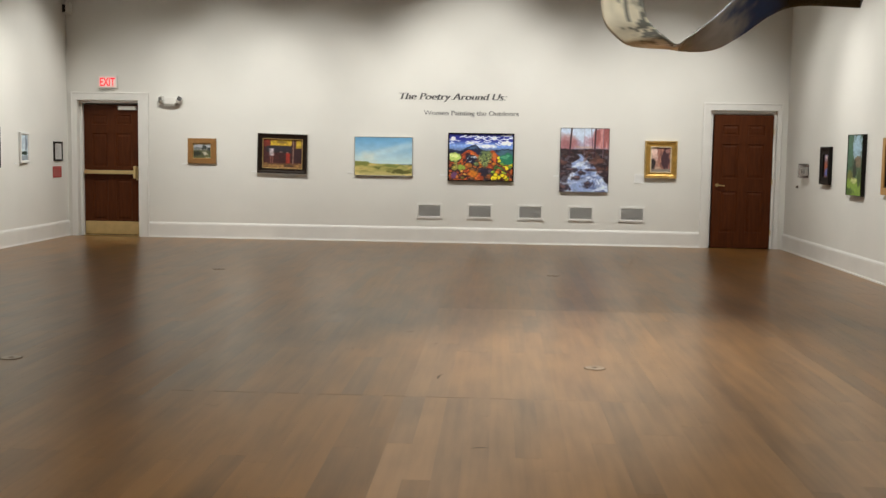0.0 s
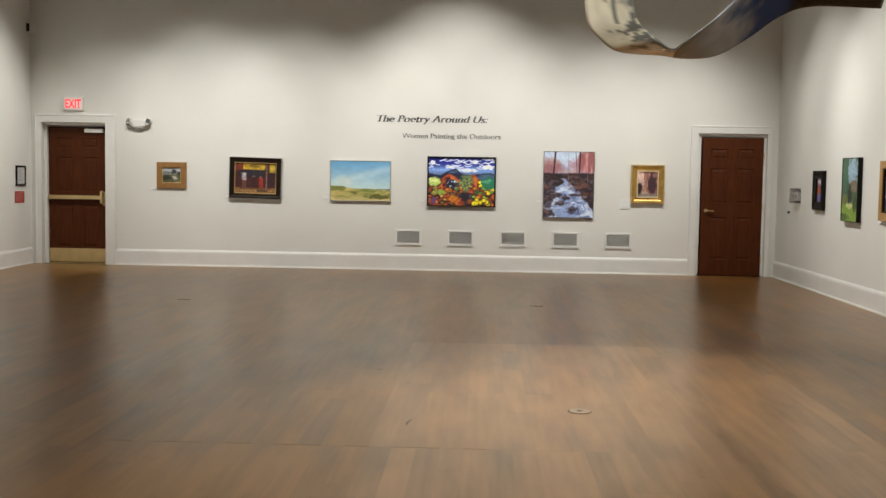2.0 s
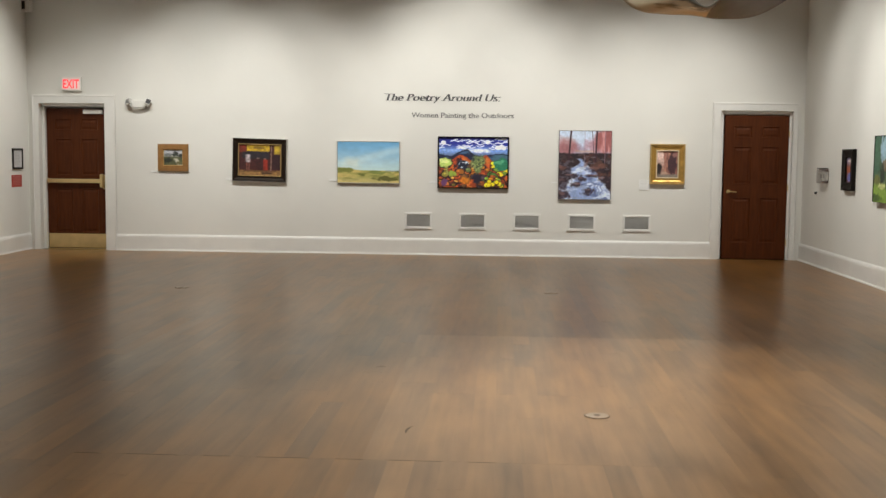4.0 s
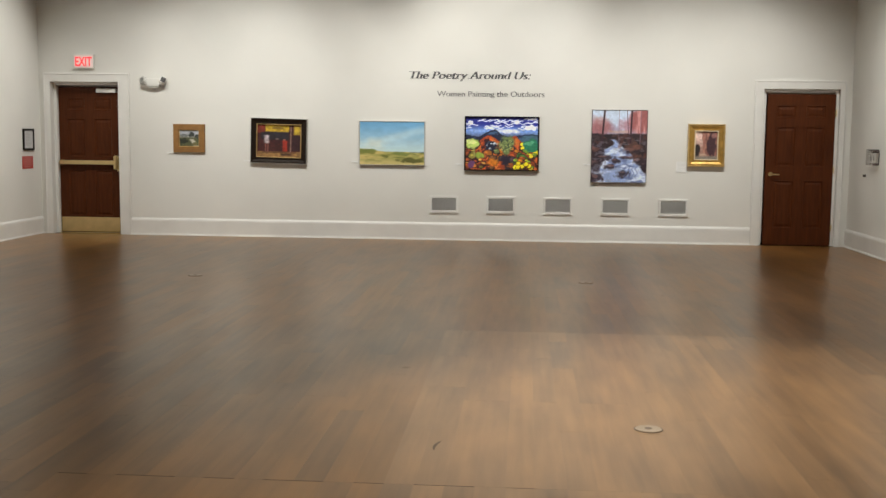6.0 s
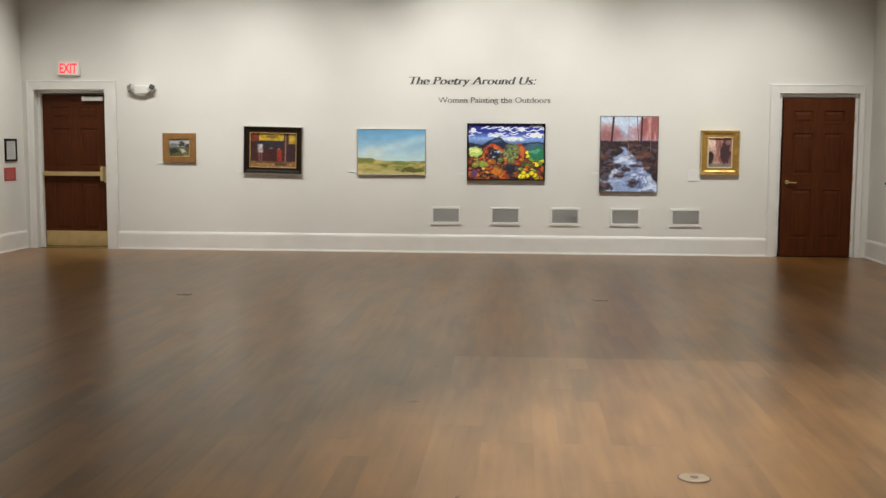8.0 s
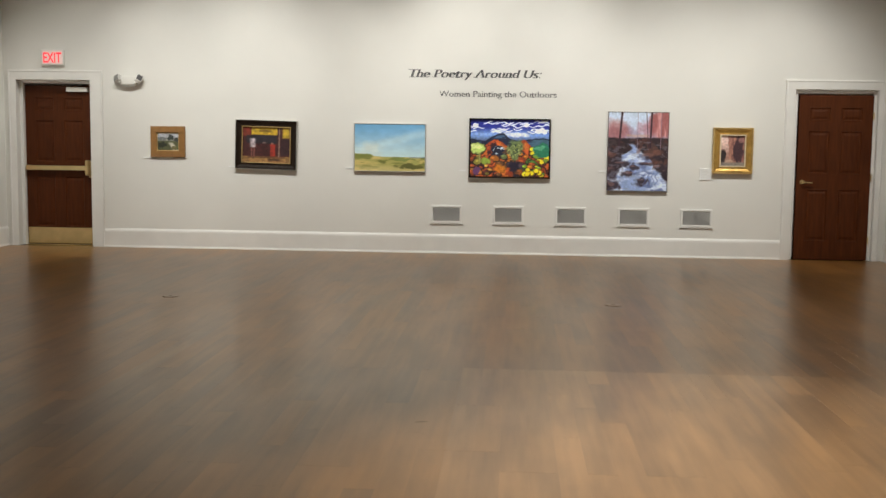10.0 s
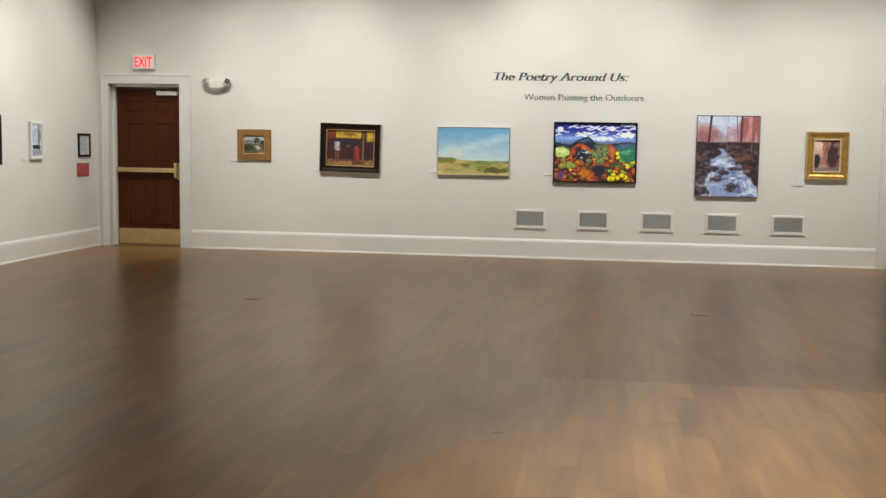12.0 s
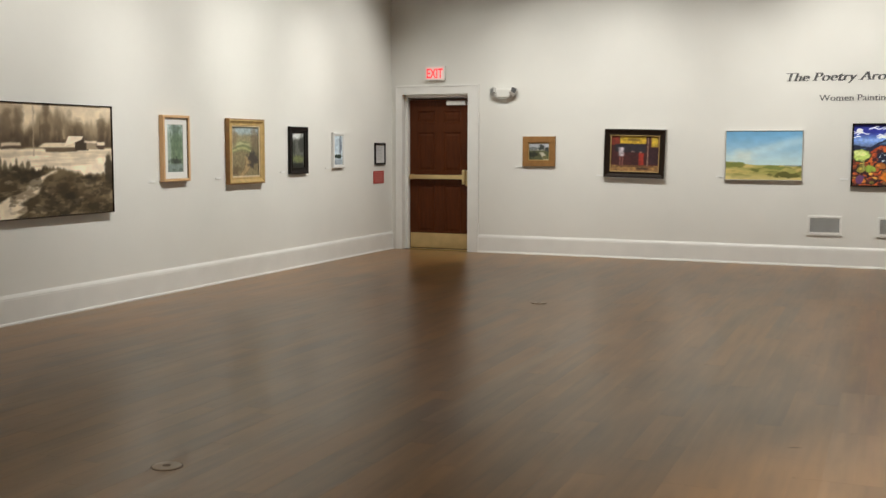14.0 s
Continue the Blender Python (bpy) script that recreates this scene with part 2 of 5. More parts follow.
def add_serifs(me, ch, shear, depth):
    """Thin bars across the flat ends of a letter's stems."""
    bm = bmesh.new()
    bm.from_mesh(me)
    lo, hi = 0.0, max(v.co.z for v in bm.verts)
    cap = hi if ch.isupper() or ch in "hdt" else hi * 1.4
    ends = set()
    for e in bm.edges:
        a, c = e.verts[0].co, e.verts[1].co
        if abs(a.z - c.z) < 0.004 * cap and 0.05 * cap < abs(a.x - c.x) < 0.30 * cap:
            ends.add((round(min(a.x, c.x), 4), round(max(a.x, c.x), 4), round((a.z + c.z) / 2, 4)))
    t = 0.055 * cap
    done = []
    for x0, x1, z in sorted(ends):
        low = abs(z - lo) < 0.05 * cap
        if not low and (ch == "i" or z < (0.9 if ch.isupper() else 0.45) * hi):
            continue
        if any(abs(x0 - q) < 0.02 * cap and abs(z - r) < 0.02 * cap for q, r in done):
            continue
        done.append((x0, z))
        w = 0.14 * cap
        z0 = z if low else z - t
        right = w if low or ch.isupper() else 0.02 * cap
        box(bm, x0 - w, x1 + right, -depth * 1.1, -depth * 0.1, z0, z0 + t)
    bm.to_mesh(me)
    bm.free()


def embolden(me, spread, depth):
    """Widens the upright strokes: the letter again to each side, a hair deeper."""
    bm = bmesh.new()
    bm.from_mesh(me)
    for i, dx in enumerate((-1.0, -0.4, 0.4, 1.0)):
        more = bmesh.ops.duplicate(bm, geom=bm.verts[:len(me.vertices)] + bm.edges[:len(me.edges)] + bm.faces[:len(me.polygons)])
        for v in more["geom"]:
            if isinstance(v, bmesh.types.BMVert):
                v.co.x += dx * spread
                v.co.y *= 1.0 + 0.05 * (i + 1)
        bm.verts.ensure_lookup_table()
        bm.edges.ensure_lookup_table()
        bm.faces.ensure_lookup_table()
    bm.to_mesh(me)
    bm.free()


def lettering(name, body, material, width, m, parent, shear=0.0, weight=0.0, depth=0.002, tall=1.0, thin=0.0, bold=0.0):
    """Text of a given width under a thing, letter by letter, its left baseline at m. With thin set the letters get serifs and stressed strokes."""
    def span(me):
        xs = [v.co.x for v in me.vertices]
        return min(xs), max(xs)
    x0, x1 = span(glyphs(body, shear, weight))
    k = width / (x1 - x0)
    for i, ch in enumerate(body):
        if ch == " ":
            continue
        a, b = span(glyphs(ch, shear, weight))
        me = glyphs(ch, shear, weight, 0.0 if ch in ":t" else thin)
        shift = span(glyphs(body[: i + 1], shear, weight))[1] - b - x0
        for v in me.vertices:
            v.co = Vector(((v.co.x + shift) * k, -(v.co.z + 0.01) / 0.02 * depth, v.co.y * k * tall))
        if thin and ch != ":":
            add_serifs(me, ch, shear, depth)
            embolden(me, bold * k, depth)
        me.materials.clear()
        me.materials.append(material)
        me.name = name
        ob = new(name, me)
        ob.parent = parent
        ob.matrix_basis = m


# ---- the room ----
T = 0.42   # wall thickness
LO = (0.172, 1.170, 2.190)     # exit door opening
RO = (10.272, 11.300, 2.158)    # panelled door opening


def structure(name, bm, material, label, category):
    return tagged(part(name, bm, material), label, category, kind="structure")


bm = bmesh.new()
for x0, x1, z0, z1 in ((-T, LO[0], 0, CEIL), (LO[0], LO[1], LO[2], CEIL), (LO[1], RO[0], 0, CEIL), (RO[0], RO[1], RO[2], CEIL), (RO[1], XR + T, 0, CEIL)):
    box(bm, x0, x1, 0, T, z0, z1)
structure("wall_north", bm, WALL, "off-white painted gallery wall with two doorways", "wall")
structure("wall_west", boxed(-T, 0, YB - T, 0, 0, CEIL), WALL, "off-white painted gallery wall hung with paintings", "wall")
structure("wall_east", boxed(XR, XR + T, YB - T, 0, 0, CEIL), WALL, "off-white painted gallery wall hung with paintings", "wall")
structure("wall_south", boxed(0, XR, YB - T, YB, 0, CEIL), WALL, "plain off-white painted gallery wall", "wall")
structure("ceiling", boxed(-T, XR + T, YB - T, T, CEIL, CEIL + 0.2), CEILING, "plain unseen ceiling, grey to darken reflections in the floor", "ceiling")
FLOOR = structure("floor", boxed(-T, XR + T, YB - T, T + 1.2, -0.2, -0.012), SUBFLOOR, "brown varnished oak board floor, worn and glossy", "floor")
structure("wall_behind_door_1", boxed(LO[0] - 0.1, LO[1] + 0.1, T, T + 0.1, 0, LO[2] + 0.1), TRIM, "plain panel closing the doorway", "wall")
structure("wall_behind_door_2", boxed(RO[0] - 0.1, RO[1] + 0.1, T, T + 0.1, 0, RO[2] + 0.1), TRIM, "plain panel closing the doorway", "wall")

BASE = [(0, 0), (0.034, 0), (0.034, 0.012), (0.028, 0.02), (0.021, 0.022), (0.021, 0.206), (0.019, 0.212), (0.0195, 0.219), (0.015, 0.232), (0.008, 0.246), (0.006, 0.25), (0, 0.25)]
for i, (a, b, o, z) in enumerate((((1.338, 0), (10.150, 0), (0, -1), 0.25), ((0, YB), (0, 0), (1, 0), 0.25), ((XR, YB), (XR, 0), (-1, 0), 0.25), ((0, YB), (XR, YB), (0, 1), 0.25))):
    structure("baseboard", along(BASE, a, b, o), TRIM, "tall white moulded baseboard", "baseboard")


def casing(x0, x1, top, ox0, ox1, otop):
    """Flat door casing with a raised outer band and an inner bead."""
    bm = bmesh.new()
    prof = [(0.0, 0.0), (0.0, 0.024), (0.004, 0.027), (0.018, 0.027), (0.026, 0.022), (0.97, 0.020), (1.0, 0.015), (1.0, 0.0)]
    rings = []
    for f, d in prof:
        def at(outer, inner, sign):
            w = abs(inner - outer)
            q = f * w if f >= 0.9 else f
            return outer + sign * q
        l, r, t = at(x0, ox0, 1), at(x1, ox1, -1), at(top, otop, -1)
        rings.append([bm.verts.new(p) for p in ((l, -d, 0), (l, -d, t), (r, -d, t), (r, -d, 0))])
    for a, b in zip(rings, rings[1:]):
        for k in range(3):
            bm.faces.new((a[k], a[k + 1], b[k + 1], b[k]))
    return bm


structure("trim_door_1", casing(0.068, 1.338, 2.318, *LO), TRIM, "white painted door casing", "door trim")
structure("trim_door_2", casing(10.150, 11.375, 2.278, *RO), TRIM, "white painted door casing", "door trim")


def jamb(opening, y0, y1, w):
    bm = bmesh.new()
    x0, x1, top = opening
    box(bm, x0, x0 + w, y0, y1, 0, top)
    box(bm, x1 - w, x1, y0, y1, 0, top)
    box(bm, x0 + w, x1 - w, y0, y1, top - w, top)
    return bm


def panel_leaf(w, h, t, rows, cols):
    """A door leaf at the origin's left foot, front at y=0 facing -y, with sunk and fielded panels."""
    bm = boxed(0, w, 0.012, t, 0, h)
    xs = [0.0] + [c for p in cols for c in p] + [1.0]
    zs = [0.0] + [c for p in rows for c in p] + [1.0]
    for i in range(len(xs) - 1):
        for j in range(len(zs) - 1):
            x0, x1, z0, z1 = xs[i] * w, xs[i + 1] * w, zs[j] * h, zs[j + 1] * h
            if i % 2 and j % 2:
                q = rails(x1 - x0, z1 - z0, [(0, 0.0), (0.006, 0.003), (0.016, -0.009), (0.03, -0.011), (0.055, -0.003), (0.06, -0.002)])
                bmesh.ops.translate(q, verts=q.verts, vec=((x0 + x1) / 2, 0, (z0 + z1) / 2))
                me = bpy.data.meshes.new("tmp")
                q.to_mesh(me)
                q.free()
                bm.from_mesh(me)
                bpy.data.meshes.remove(me)
                vs = [bm.verts.new(((x0 + x1) / 2 + a * ((x1 - x0) / 2 - 0.06), 0.002, (z0 + z1) / 2 + b * ((z1 - z0) / 2 - 0.06))) for a, b in ((-1, -1), (1, -1), (1, 1), (-1, 1))]
                bm.faces.new(vs)
            else:
                box(bm, x0, x1, 0, 0.0125, z0, z1)
    return bm


ROWS = ((0.11, 0.43), (0.52, 0.785), (0.842, 0.927))
COLS = ((0.135, 0.43), (0.57, 0.865))

# exit door, set back in its reveal
door1 = thing("door_1", pose(0.2125, 0.165, 0.010), "closed dark mahogany panelled exit door with brass bar", "door", kind="structure")
W1, H1 = 0.917, 2.117
part("leaf", panel_leaf(W1, H1, 0.045, ROWS, COLS), MAHOGANY, door1)
part("kick_plate", boxed(0.01, W1 - 0.01, -0.003, 0, 0.008, 0.222, bevel=0.001), BRASS, door1, "polished brass kick plate")
bm = boxed(0.02, W1 - 0.08, -0.075, -0.035, 0.995, 1.055, bevel=0.008)
box(bm, 0.02, 0.06, -0.04, 0, 0.99, 1.06, bevel=0.004)
part("push_bar", bm, BRASS, door1, "brass panic bar")
bm = boxed(W1 - 0.085, W1 - 0.028, -0.085, 0, 0.925, 1.130, bevel=0.024)
box(bm, W1 - 0.040, W1 - 0.012, -0.06, 0, 0.90, 1.115, bevel=0.010)
rod(bm, (W1 - 0.057, -0.085, 0.955), (W1 - 0.057, -0.094, 0.955), 0.012)
part("latch_case", bm, BRASS, door1, "brass latch case")
bm = boxed(W1 - 0.33, W1 - 0.045, -0.06, 0, 2.035, 2.095, bevel=0.006)
rod(bm, (W1 - 0.31, -0.03, 2.09), (W1 - 0.31, -0.03, 2.102), 0.016)
part("door_closer", bm, WHITE_PLASTIC, door1, "pale door closer")
structure("door_frame_1", jamb(LO, 0.10, 0.30, 0.04), TRIM, "white painted door frame", "door frame")
structure("threshold_1", boxed(LO[0] + 0.05, LO[1] - 0.05, 0.10, 0.30, -0.01, 0.007, bevel=0.003), BRASS, "worn brass door threshold", "threshold")

# six-panel door, flush with the wall
door2 = thing("door_2", pose(10.342, 0.045, 0.008), "closed red-brown mahogany six-panel door with brass lever", "door", kind="structure")
W2, H2 = 0.918, 2.088
part("leaf", panel_leaf(W2, H2, 0.045, ROWS, COLS), MAHOGANY_RED, door2)
bm = rod(bmesh.new(), (0.07, 0, 0.985), (0.07, -0.012, 0.985), 0.028)
rod(bm, (0.07, -0.01, 0.985), (0.07, -0.055, 0.985), 0.011)
rod(bm, (0.062, -0.055, 0.985), (0.185, -0.05, 0.978), 0.011, 0.008)
part("door_handle", bm, BRASS, door2, "brass lever handle")
for z in (0.25, 1.05, 1.83):
    part("hinge", rod(bmesh.new(), (W2 + 0.004, -0.008, z - 0.045), (W2 + 0.004, -0.008, z + 0.045), 0.008), BRASS, door2, "brass hinge")
structure("door_frame_2", jamb(RO, 0.05, 0.2, 0.046), TRIM, "white painted door frame", "door frame")


# ---- paintings: brushwork ----
_tables = {s: np.random.RandomState(s).rand(64, 64) for s in range(24)}


def vnoise(u, v, s=0):
    t = _tables[s % 24]
    i, j = np.floor(u).astype(int), np.floor(v).astype(int)
    f, g = u - i, v - j
    f, g = f * f * (3 - 2 * f), g * g * (3 - 2 * g)
    a, b, c, d = t[i % 64, j % 64], t[(i + 1) % 64, j % 64], t[i % 64, (j + 1) % 64], t[(i + 1) % 64, (j + 1) % 64]
    return (a * (1 - f) + b * f) * (1 - g) + (c * (1 - f) + d * f) * g


def fbm(u, v, s=0, n=4):
    out, k = 0, 0.5
    for o in range(n):
        out = out + k * vnoise(u * 2**o, v * 2**o, s + o)
        k *= 0.5
    return out / (1 - 0.5**n)


def step(a, b, x):
    t = np.clip((x - a) / (b - a), 0, 1)
    return t * t * (3 - 2 * t)


class Picture:
    """A field of paint; u runs right and v up, from 0 to 1. Colours as the eye sees them."""

    def __init__(self, w, h, nx, ground):
        self.nx, self.ny = nx, max(8, round(nx * h / w))
        self.u, self.v = np.meshgrid(np.linspace(0, 1, self.nx), np.linspace(0, 1, self.ny))
        self.asp = w / h
        self.c = np.ones((self.ny, self.nx, 3)) * np.array(ground)

    def lay(self, mask, colour):
        mask = np.clip(mask, 0, 1)[..., None]
        self.c = self.c * (1 - mask) + np.array(colour) * mask

    def blob(self, x, y, rx, ry, colour, rough=0.4, s=0, k=1.0, soft=0.12):
        d = np.hypot((self.u - x) / rx, (self.v - y) / ry) + rough * (fbm(self.u * 14, self.v * 14, s) - 0.5) * 2
        self.lay(step(0.95 + soft, 0.95 - soft, d) * k, colour)

    def bar(self, x0, x1, y0, y1, colour, soft=0.01, k=1.0):
        wob = (fbm(self.u * 20, self.v * 20, 5) - 0.5) * 0.02
        m = step(x0 - soft, x0 + soft, self.u + wob) * step(x1 + soft, x1 - soft, self.u + wob)
        m = m * step(y0 - soft, y0 + soft, self.v + wob) * step(y1 + soft, y1 - soft, self.v + wob)
        self.lay(m * k, colour)

    def brush(self, amount, fu=22, fv=22, s=3):
        n = fbm(self.u * fu, self.v * fv, s, 3) - 0.5
        self.c = self.c * (1 + amount * 2 * n[..., None])

    def contrast(self, k, mid=0.45, gain=1.0):
        self.c = np.clip((self.c - mid) * k + mid, 0.02, 1) * gain

    def linear(self):
        c = np.clip(self.c, 0, 1)
        return np.where(c <= 0.04045, c / 12.92, ((c + 0.055) / 1.055) ** 2.4) * 1.2


def dunes(p):
    u, v = p.u, p.v
    p.lay(1 - v, (0.74, 0.84, 0.84))
    p.lay(step(0.25, 1.05, v), (0.40, 0.62, 0.78))
    band = np.abs(v - 0.40 - 0.42 * u + 0.08 * (fbm(u * 5, v * 3, 2) - 0.5))
    p.lay(step(0.16, 0.0, band) * step(0.3, 0.5, v) * 0.45, (0.80, 0.87, 0.88))
    p.blob(0.22, 0.46, 0.17, 0.13, (0.84, 0.84, 0.78), 0.6, 4, 0.45, 0.6)
    land = 0.30 + 0.07 * step(0.42, 0.05, u) + 0.02 * (fbm(u * 8, v * 0, 1) - 0.5)
    low = step(0.01, -0.01, v - land)
    p.lay(low, (0.62, 0.60, 0.34))
    p.lay(low * step(0.42, 0.62, fbm(u * 4, v * 11, 6)) * 0.9, (0.78, 0.70, 0.43))
    p.lay(low * step(0.52, 0.70, fbm(u * 5 + 3, v * 14, 7)) * 0.85, (0.42, 0.44, 0.20))
    p.lay(low * step(0.16, 0.05, v) * 0.6, (0.80, 0.73, 0.50))
    p.blob(0.15, 0.335, 0.14, 0.025, (0.42, 0.46, 0.22), 0.9, 8, 0.9, 0.3)
    p.blob(0.82, 0.10, 0.19, 0.05, (0.34, 0.34, 0.15), 0.9, 8, 0.95, 0.3)
    p.blob(0.38, 0.19, 0.055, 0.035, (0.38, 0.40, 0.18), 0.9, 9, 0.9, 0.3)
    p.blob(0.70, 0.25, 0.17, 0.035, (0.45, 0.50, 0.25), 0.9, 10, 0.9, 0.3)
    p.bar(0.78, 1.0, 0.285, 0.298, (0.34, 0.46, 0.58))
    p.brush(0.05, 10, 14)


def autumn(p):
    u, v = p.u, p.v
    p.lay(step(0.55, 0.75, v), (0.45, 0.60, 0.86))
    p.lay(step(0.74, 0.90, v), (0.13, 0.17, 0.58))
    rnd = np.random.RandomState(5)
    for k in range(34):
        x, y, w = rnd.rand(), 0.78 + 0.20 * rnd.rand(), 0.05 + 0.07 * rnd.rand()
        line = y + 0.014 * np.sin((u - x) * 46 + k) + 0.25 * (rnd.rand() - 0.5) * (u - x)
        p.lay(step(0.019, 0.009, np.abs(v - line) + 0.008 * fbm(u * 18, v * 18, 2)) * step(w, w * 0.7, np.abs(u - x)), (0.90, 0.93, 1.0))
    for x, y, r in ((0.71, 0.91, 0.030), (0.06, 0.90, 0.035), (0.86, 0.81, 0.045), (0.91, 0.83, 0.045), (0.94, 0.80, 0.04)):
        p.blob(x, y, r, r * 1.1, (0.95, 0.96, 1.0), 0.5, int(x * 40), 1.0)
    p.blob(0.60, 0.745, 0.16, 0.045, (0.90, 0.92, 0.97), 0.5, 6, 0.95, 0.4)
    p.blob(0.14, 0.745, 0.14, 0.03, (0.55, 0.68, 0.90), 0.5, 6, 0.9, 0.4)
    ridge = 0.64 + 0.11 * np.exp(-((u - 0.37) / 0.14) ** 2) + 0.05 * np.exp(-((u - 0.93) / 0.10) ** 2) + 0.02 * np.sin(u * 17 + 1) + 0.05 * (fbm(u * 12, u * 0, 3) - 0.5)
    p.lay(step(0.008, -0.008, v - ridge), (0.10, 0.13, 0.24))
    p.lay(step(0.008, -0.008, v - ridge + 0.03) * step(0.5, 0.6, fbm(u * 9, v * 14, 4)), (0.25, 0.36, 0.50))
    p.lay(step(0.008, -0.008, v - ridge + 0.02) * step(0.74, 0.8, u) * 0.9, (0.28, 0.42, 0.50))
    hill = 0.50 + 0.155 * np.exp(-((u - 0.32) / 0.13) ** 2) + 0.15 * np.exp(-((u - 0.68) / 0.09) ** 2) + 0.05 * (fbm(u * 16, u * 0, 8) - 0.5)
    p.lay(step(0.008, -0.008, v - hill), (0.62, 0.25, 0.13))
    low = step(0.0, -0.03, v - hill)
    p.lay(low * step(0.50, 0.56, fbm(u * 14, v * 12, 9)), (0.80, 0.45, 0.20))
    p.lay(low * step(0.54, 0.60, fbm(u * 16 + 5, v * 14, 12)), (0.25, 0.10, 0.12))
    p.lay(low * step(0.52, 0.60, fbm(u * 20 + 2, v * 18, 6)) * 0.8, (0.86, 0.40, 0.18))
    pal_left = [(0.62, 0.30, 0.16), (0.80, 0.48, 0.20), (0.50, 0.46, 0.20), (0.34, 0.16, 0.15), (0.86, 0.60, 0.28)]
    pal_mid = [(0.44, 0.30, 0.20), (0.30, 0.24, 0.28), (0.82, 0.46, 0.14), (0.40, 0.46, 0.28), (0.66, 0.36, 0.16)]
    pal_right = [(0.86, 0.78, 0.16), (0.52, 0.66, 0.22), (0.80, 0.48, 0.14), (0.30, 0.46, 0.20), (0.62, 0.30, 0.14)]
    for i in range(85):
        x, y = rnd.rand(), 0.46 * (1 - i / 85) + 0.03 * rnd.rand()
        r = 0.028 + 0.035 * rnd.rand()
        pal = pal_left if x < 0.33 else (pal_mid if x < 0.66 else pal_right)
        c = np.array(pal[rnd.randint(5)]) * (0.8 + 0.35 * rnd.rand())
        p.blob(x, y, r * 1.15, r * 1.1, (0.12, 0.08, 0.10), 0.7, i + 3, 0.85, 0.12)
        p.blob(x, y + 0.008, r * 0.9, r * 0.82, c, 0.7, i + 3, 1.0, 0.15)
        p.blob(x - r * 0.25, y + r * 0.4, r * 0.4, r * 0.3, np.clip(c * 1.4, 0, 1), 0.9, i + 5, 0.8, 0.2)
    p.blob(0.10, 0.49, 0.115, 0.115, (0.14, 0.16, 0.10), 0.35, 2)
    p.blob(0.10, 0.50, 0.10, 0.10, (0.74, 0.82, 0.44), 0.4, 2)
    p.blob(0.08, 0.53, 0.06, 0.045, (0.90, 0.95, 0.64), 0.7, 3, 0.8)
    p.bar(0.105, 0.125, 0.24, 0.42, (0.62, 0.62, 0.34))
    p.blob(0.20, 0.27, 0.06, 0.07, (0.56, 0.66, 0.26), 0.6, 13)
    p.blob(0.35, 0.46, 0.10, 0.10, (0.09, 0.12, 0.22), 0.5, 3, 1.0)
    p.lay(step(0.60, 0.66, fbm(u * 40, v * 30, 3)) * step(0.10, 0.07, np.hypot(u - 0.37, v - 0.46)), (0.80, 0.86, 0.92))
    p.blob(0.565, 0.48, 0.11, 0.17, (0.42, 0.50, 0.30), 0.6, 4, 0.95, 0.3)
    p.lay(step(0.52, 0.60, fbm(u * 44, v * 34, 8)) * step(0.12, 0.08, np.hypot(u - 0.565, (v - 0.48) * 0.7)) * 0.8, (0.66, 0.72, 0.46))
    p.lay(step(0.58, 0.64, fbm(u * 40 + 7, v * 34, 1)) * step(0.12, 0.08, np.hypot(u - 0.565, (v - 0.48) * 0.7)) * 0.9, (0.20, 0.26, 0.20))
    p.blob(0.91, 0.47, 0.12, 0.12, (0.16, 0.48, 0.36), 0.6, 6, 1.0)
    p.blob(0.89, 0.51, 0.07, 0.05, (0.40, 0.70, 0.54), 0.8, 9, 0.8)
    p.blob(0.57, 0.16, 0.065, 0.16, (0.13, 0.12, 0.20), 0.8, 7, 0.95, 0.3)
    p.blob(0.08, 0.1, 0.045, 0.07, (0.40, 0.25, 0.45), 0.6, 8, 0.95)
    p.blob(0.38, 0.12, 0.10, 0.08, (0.88, 0.52, 0.12), 0.9, 18, 0.85, 0.3)
    for x, y in ((0.74, 0.12), (0.79, 0.06), (0.88, 0.07), (0.73, 0.05), (0.84, 0.10)):
        p.blob(x, y, 0.042, 0.05, (0.30, 0.22, 0.05), 0.6, int(x * 100))
        p.blob(x, y + 0.008, 0.036, 0.040, (0.94, 0.86, 0.14), 0.6, int(x * 100))
    p.brush(0.16, 46, 40)


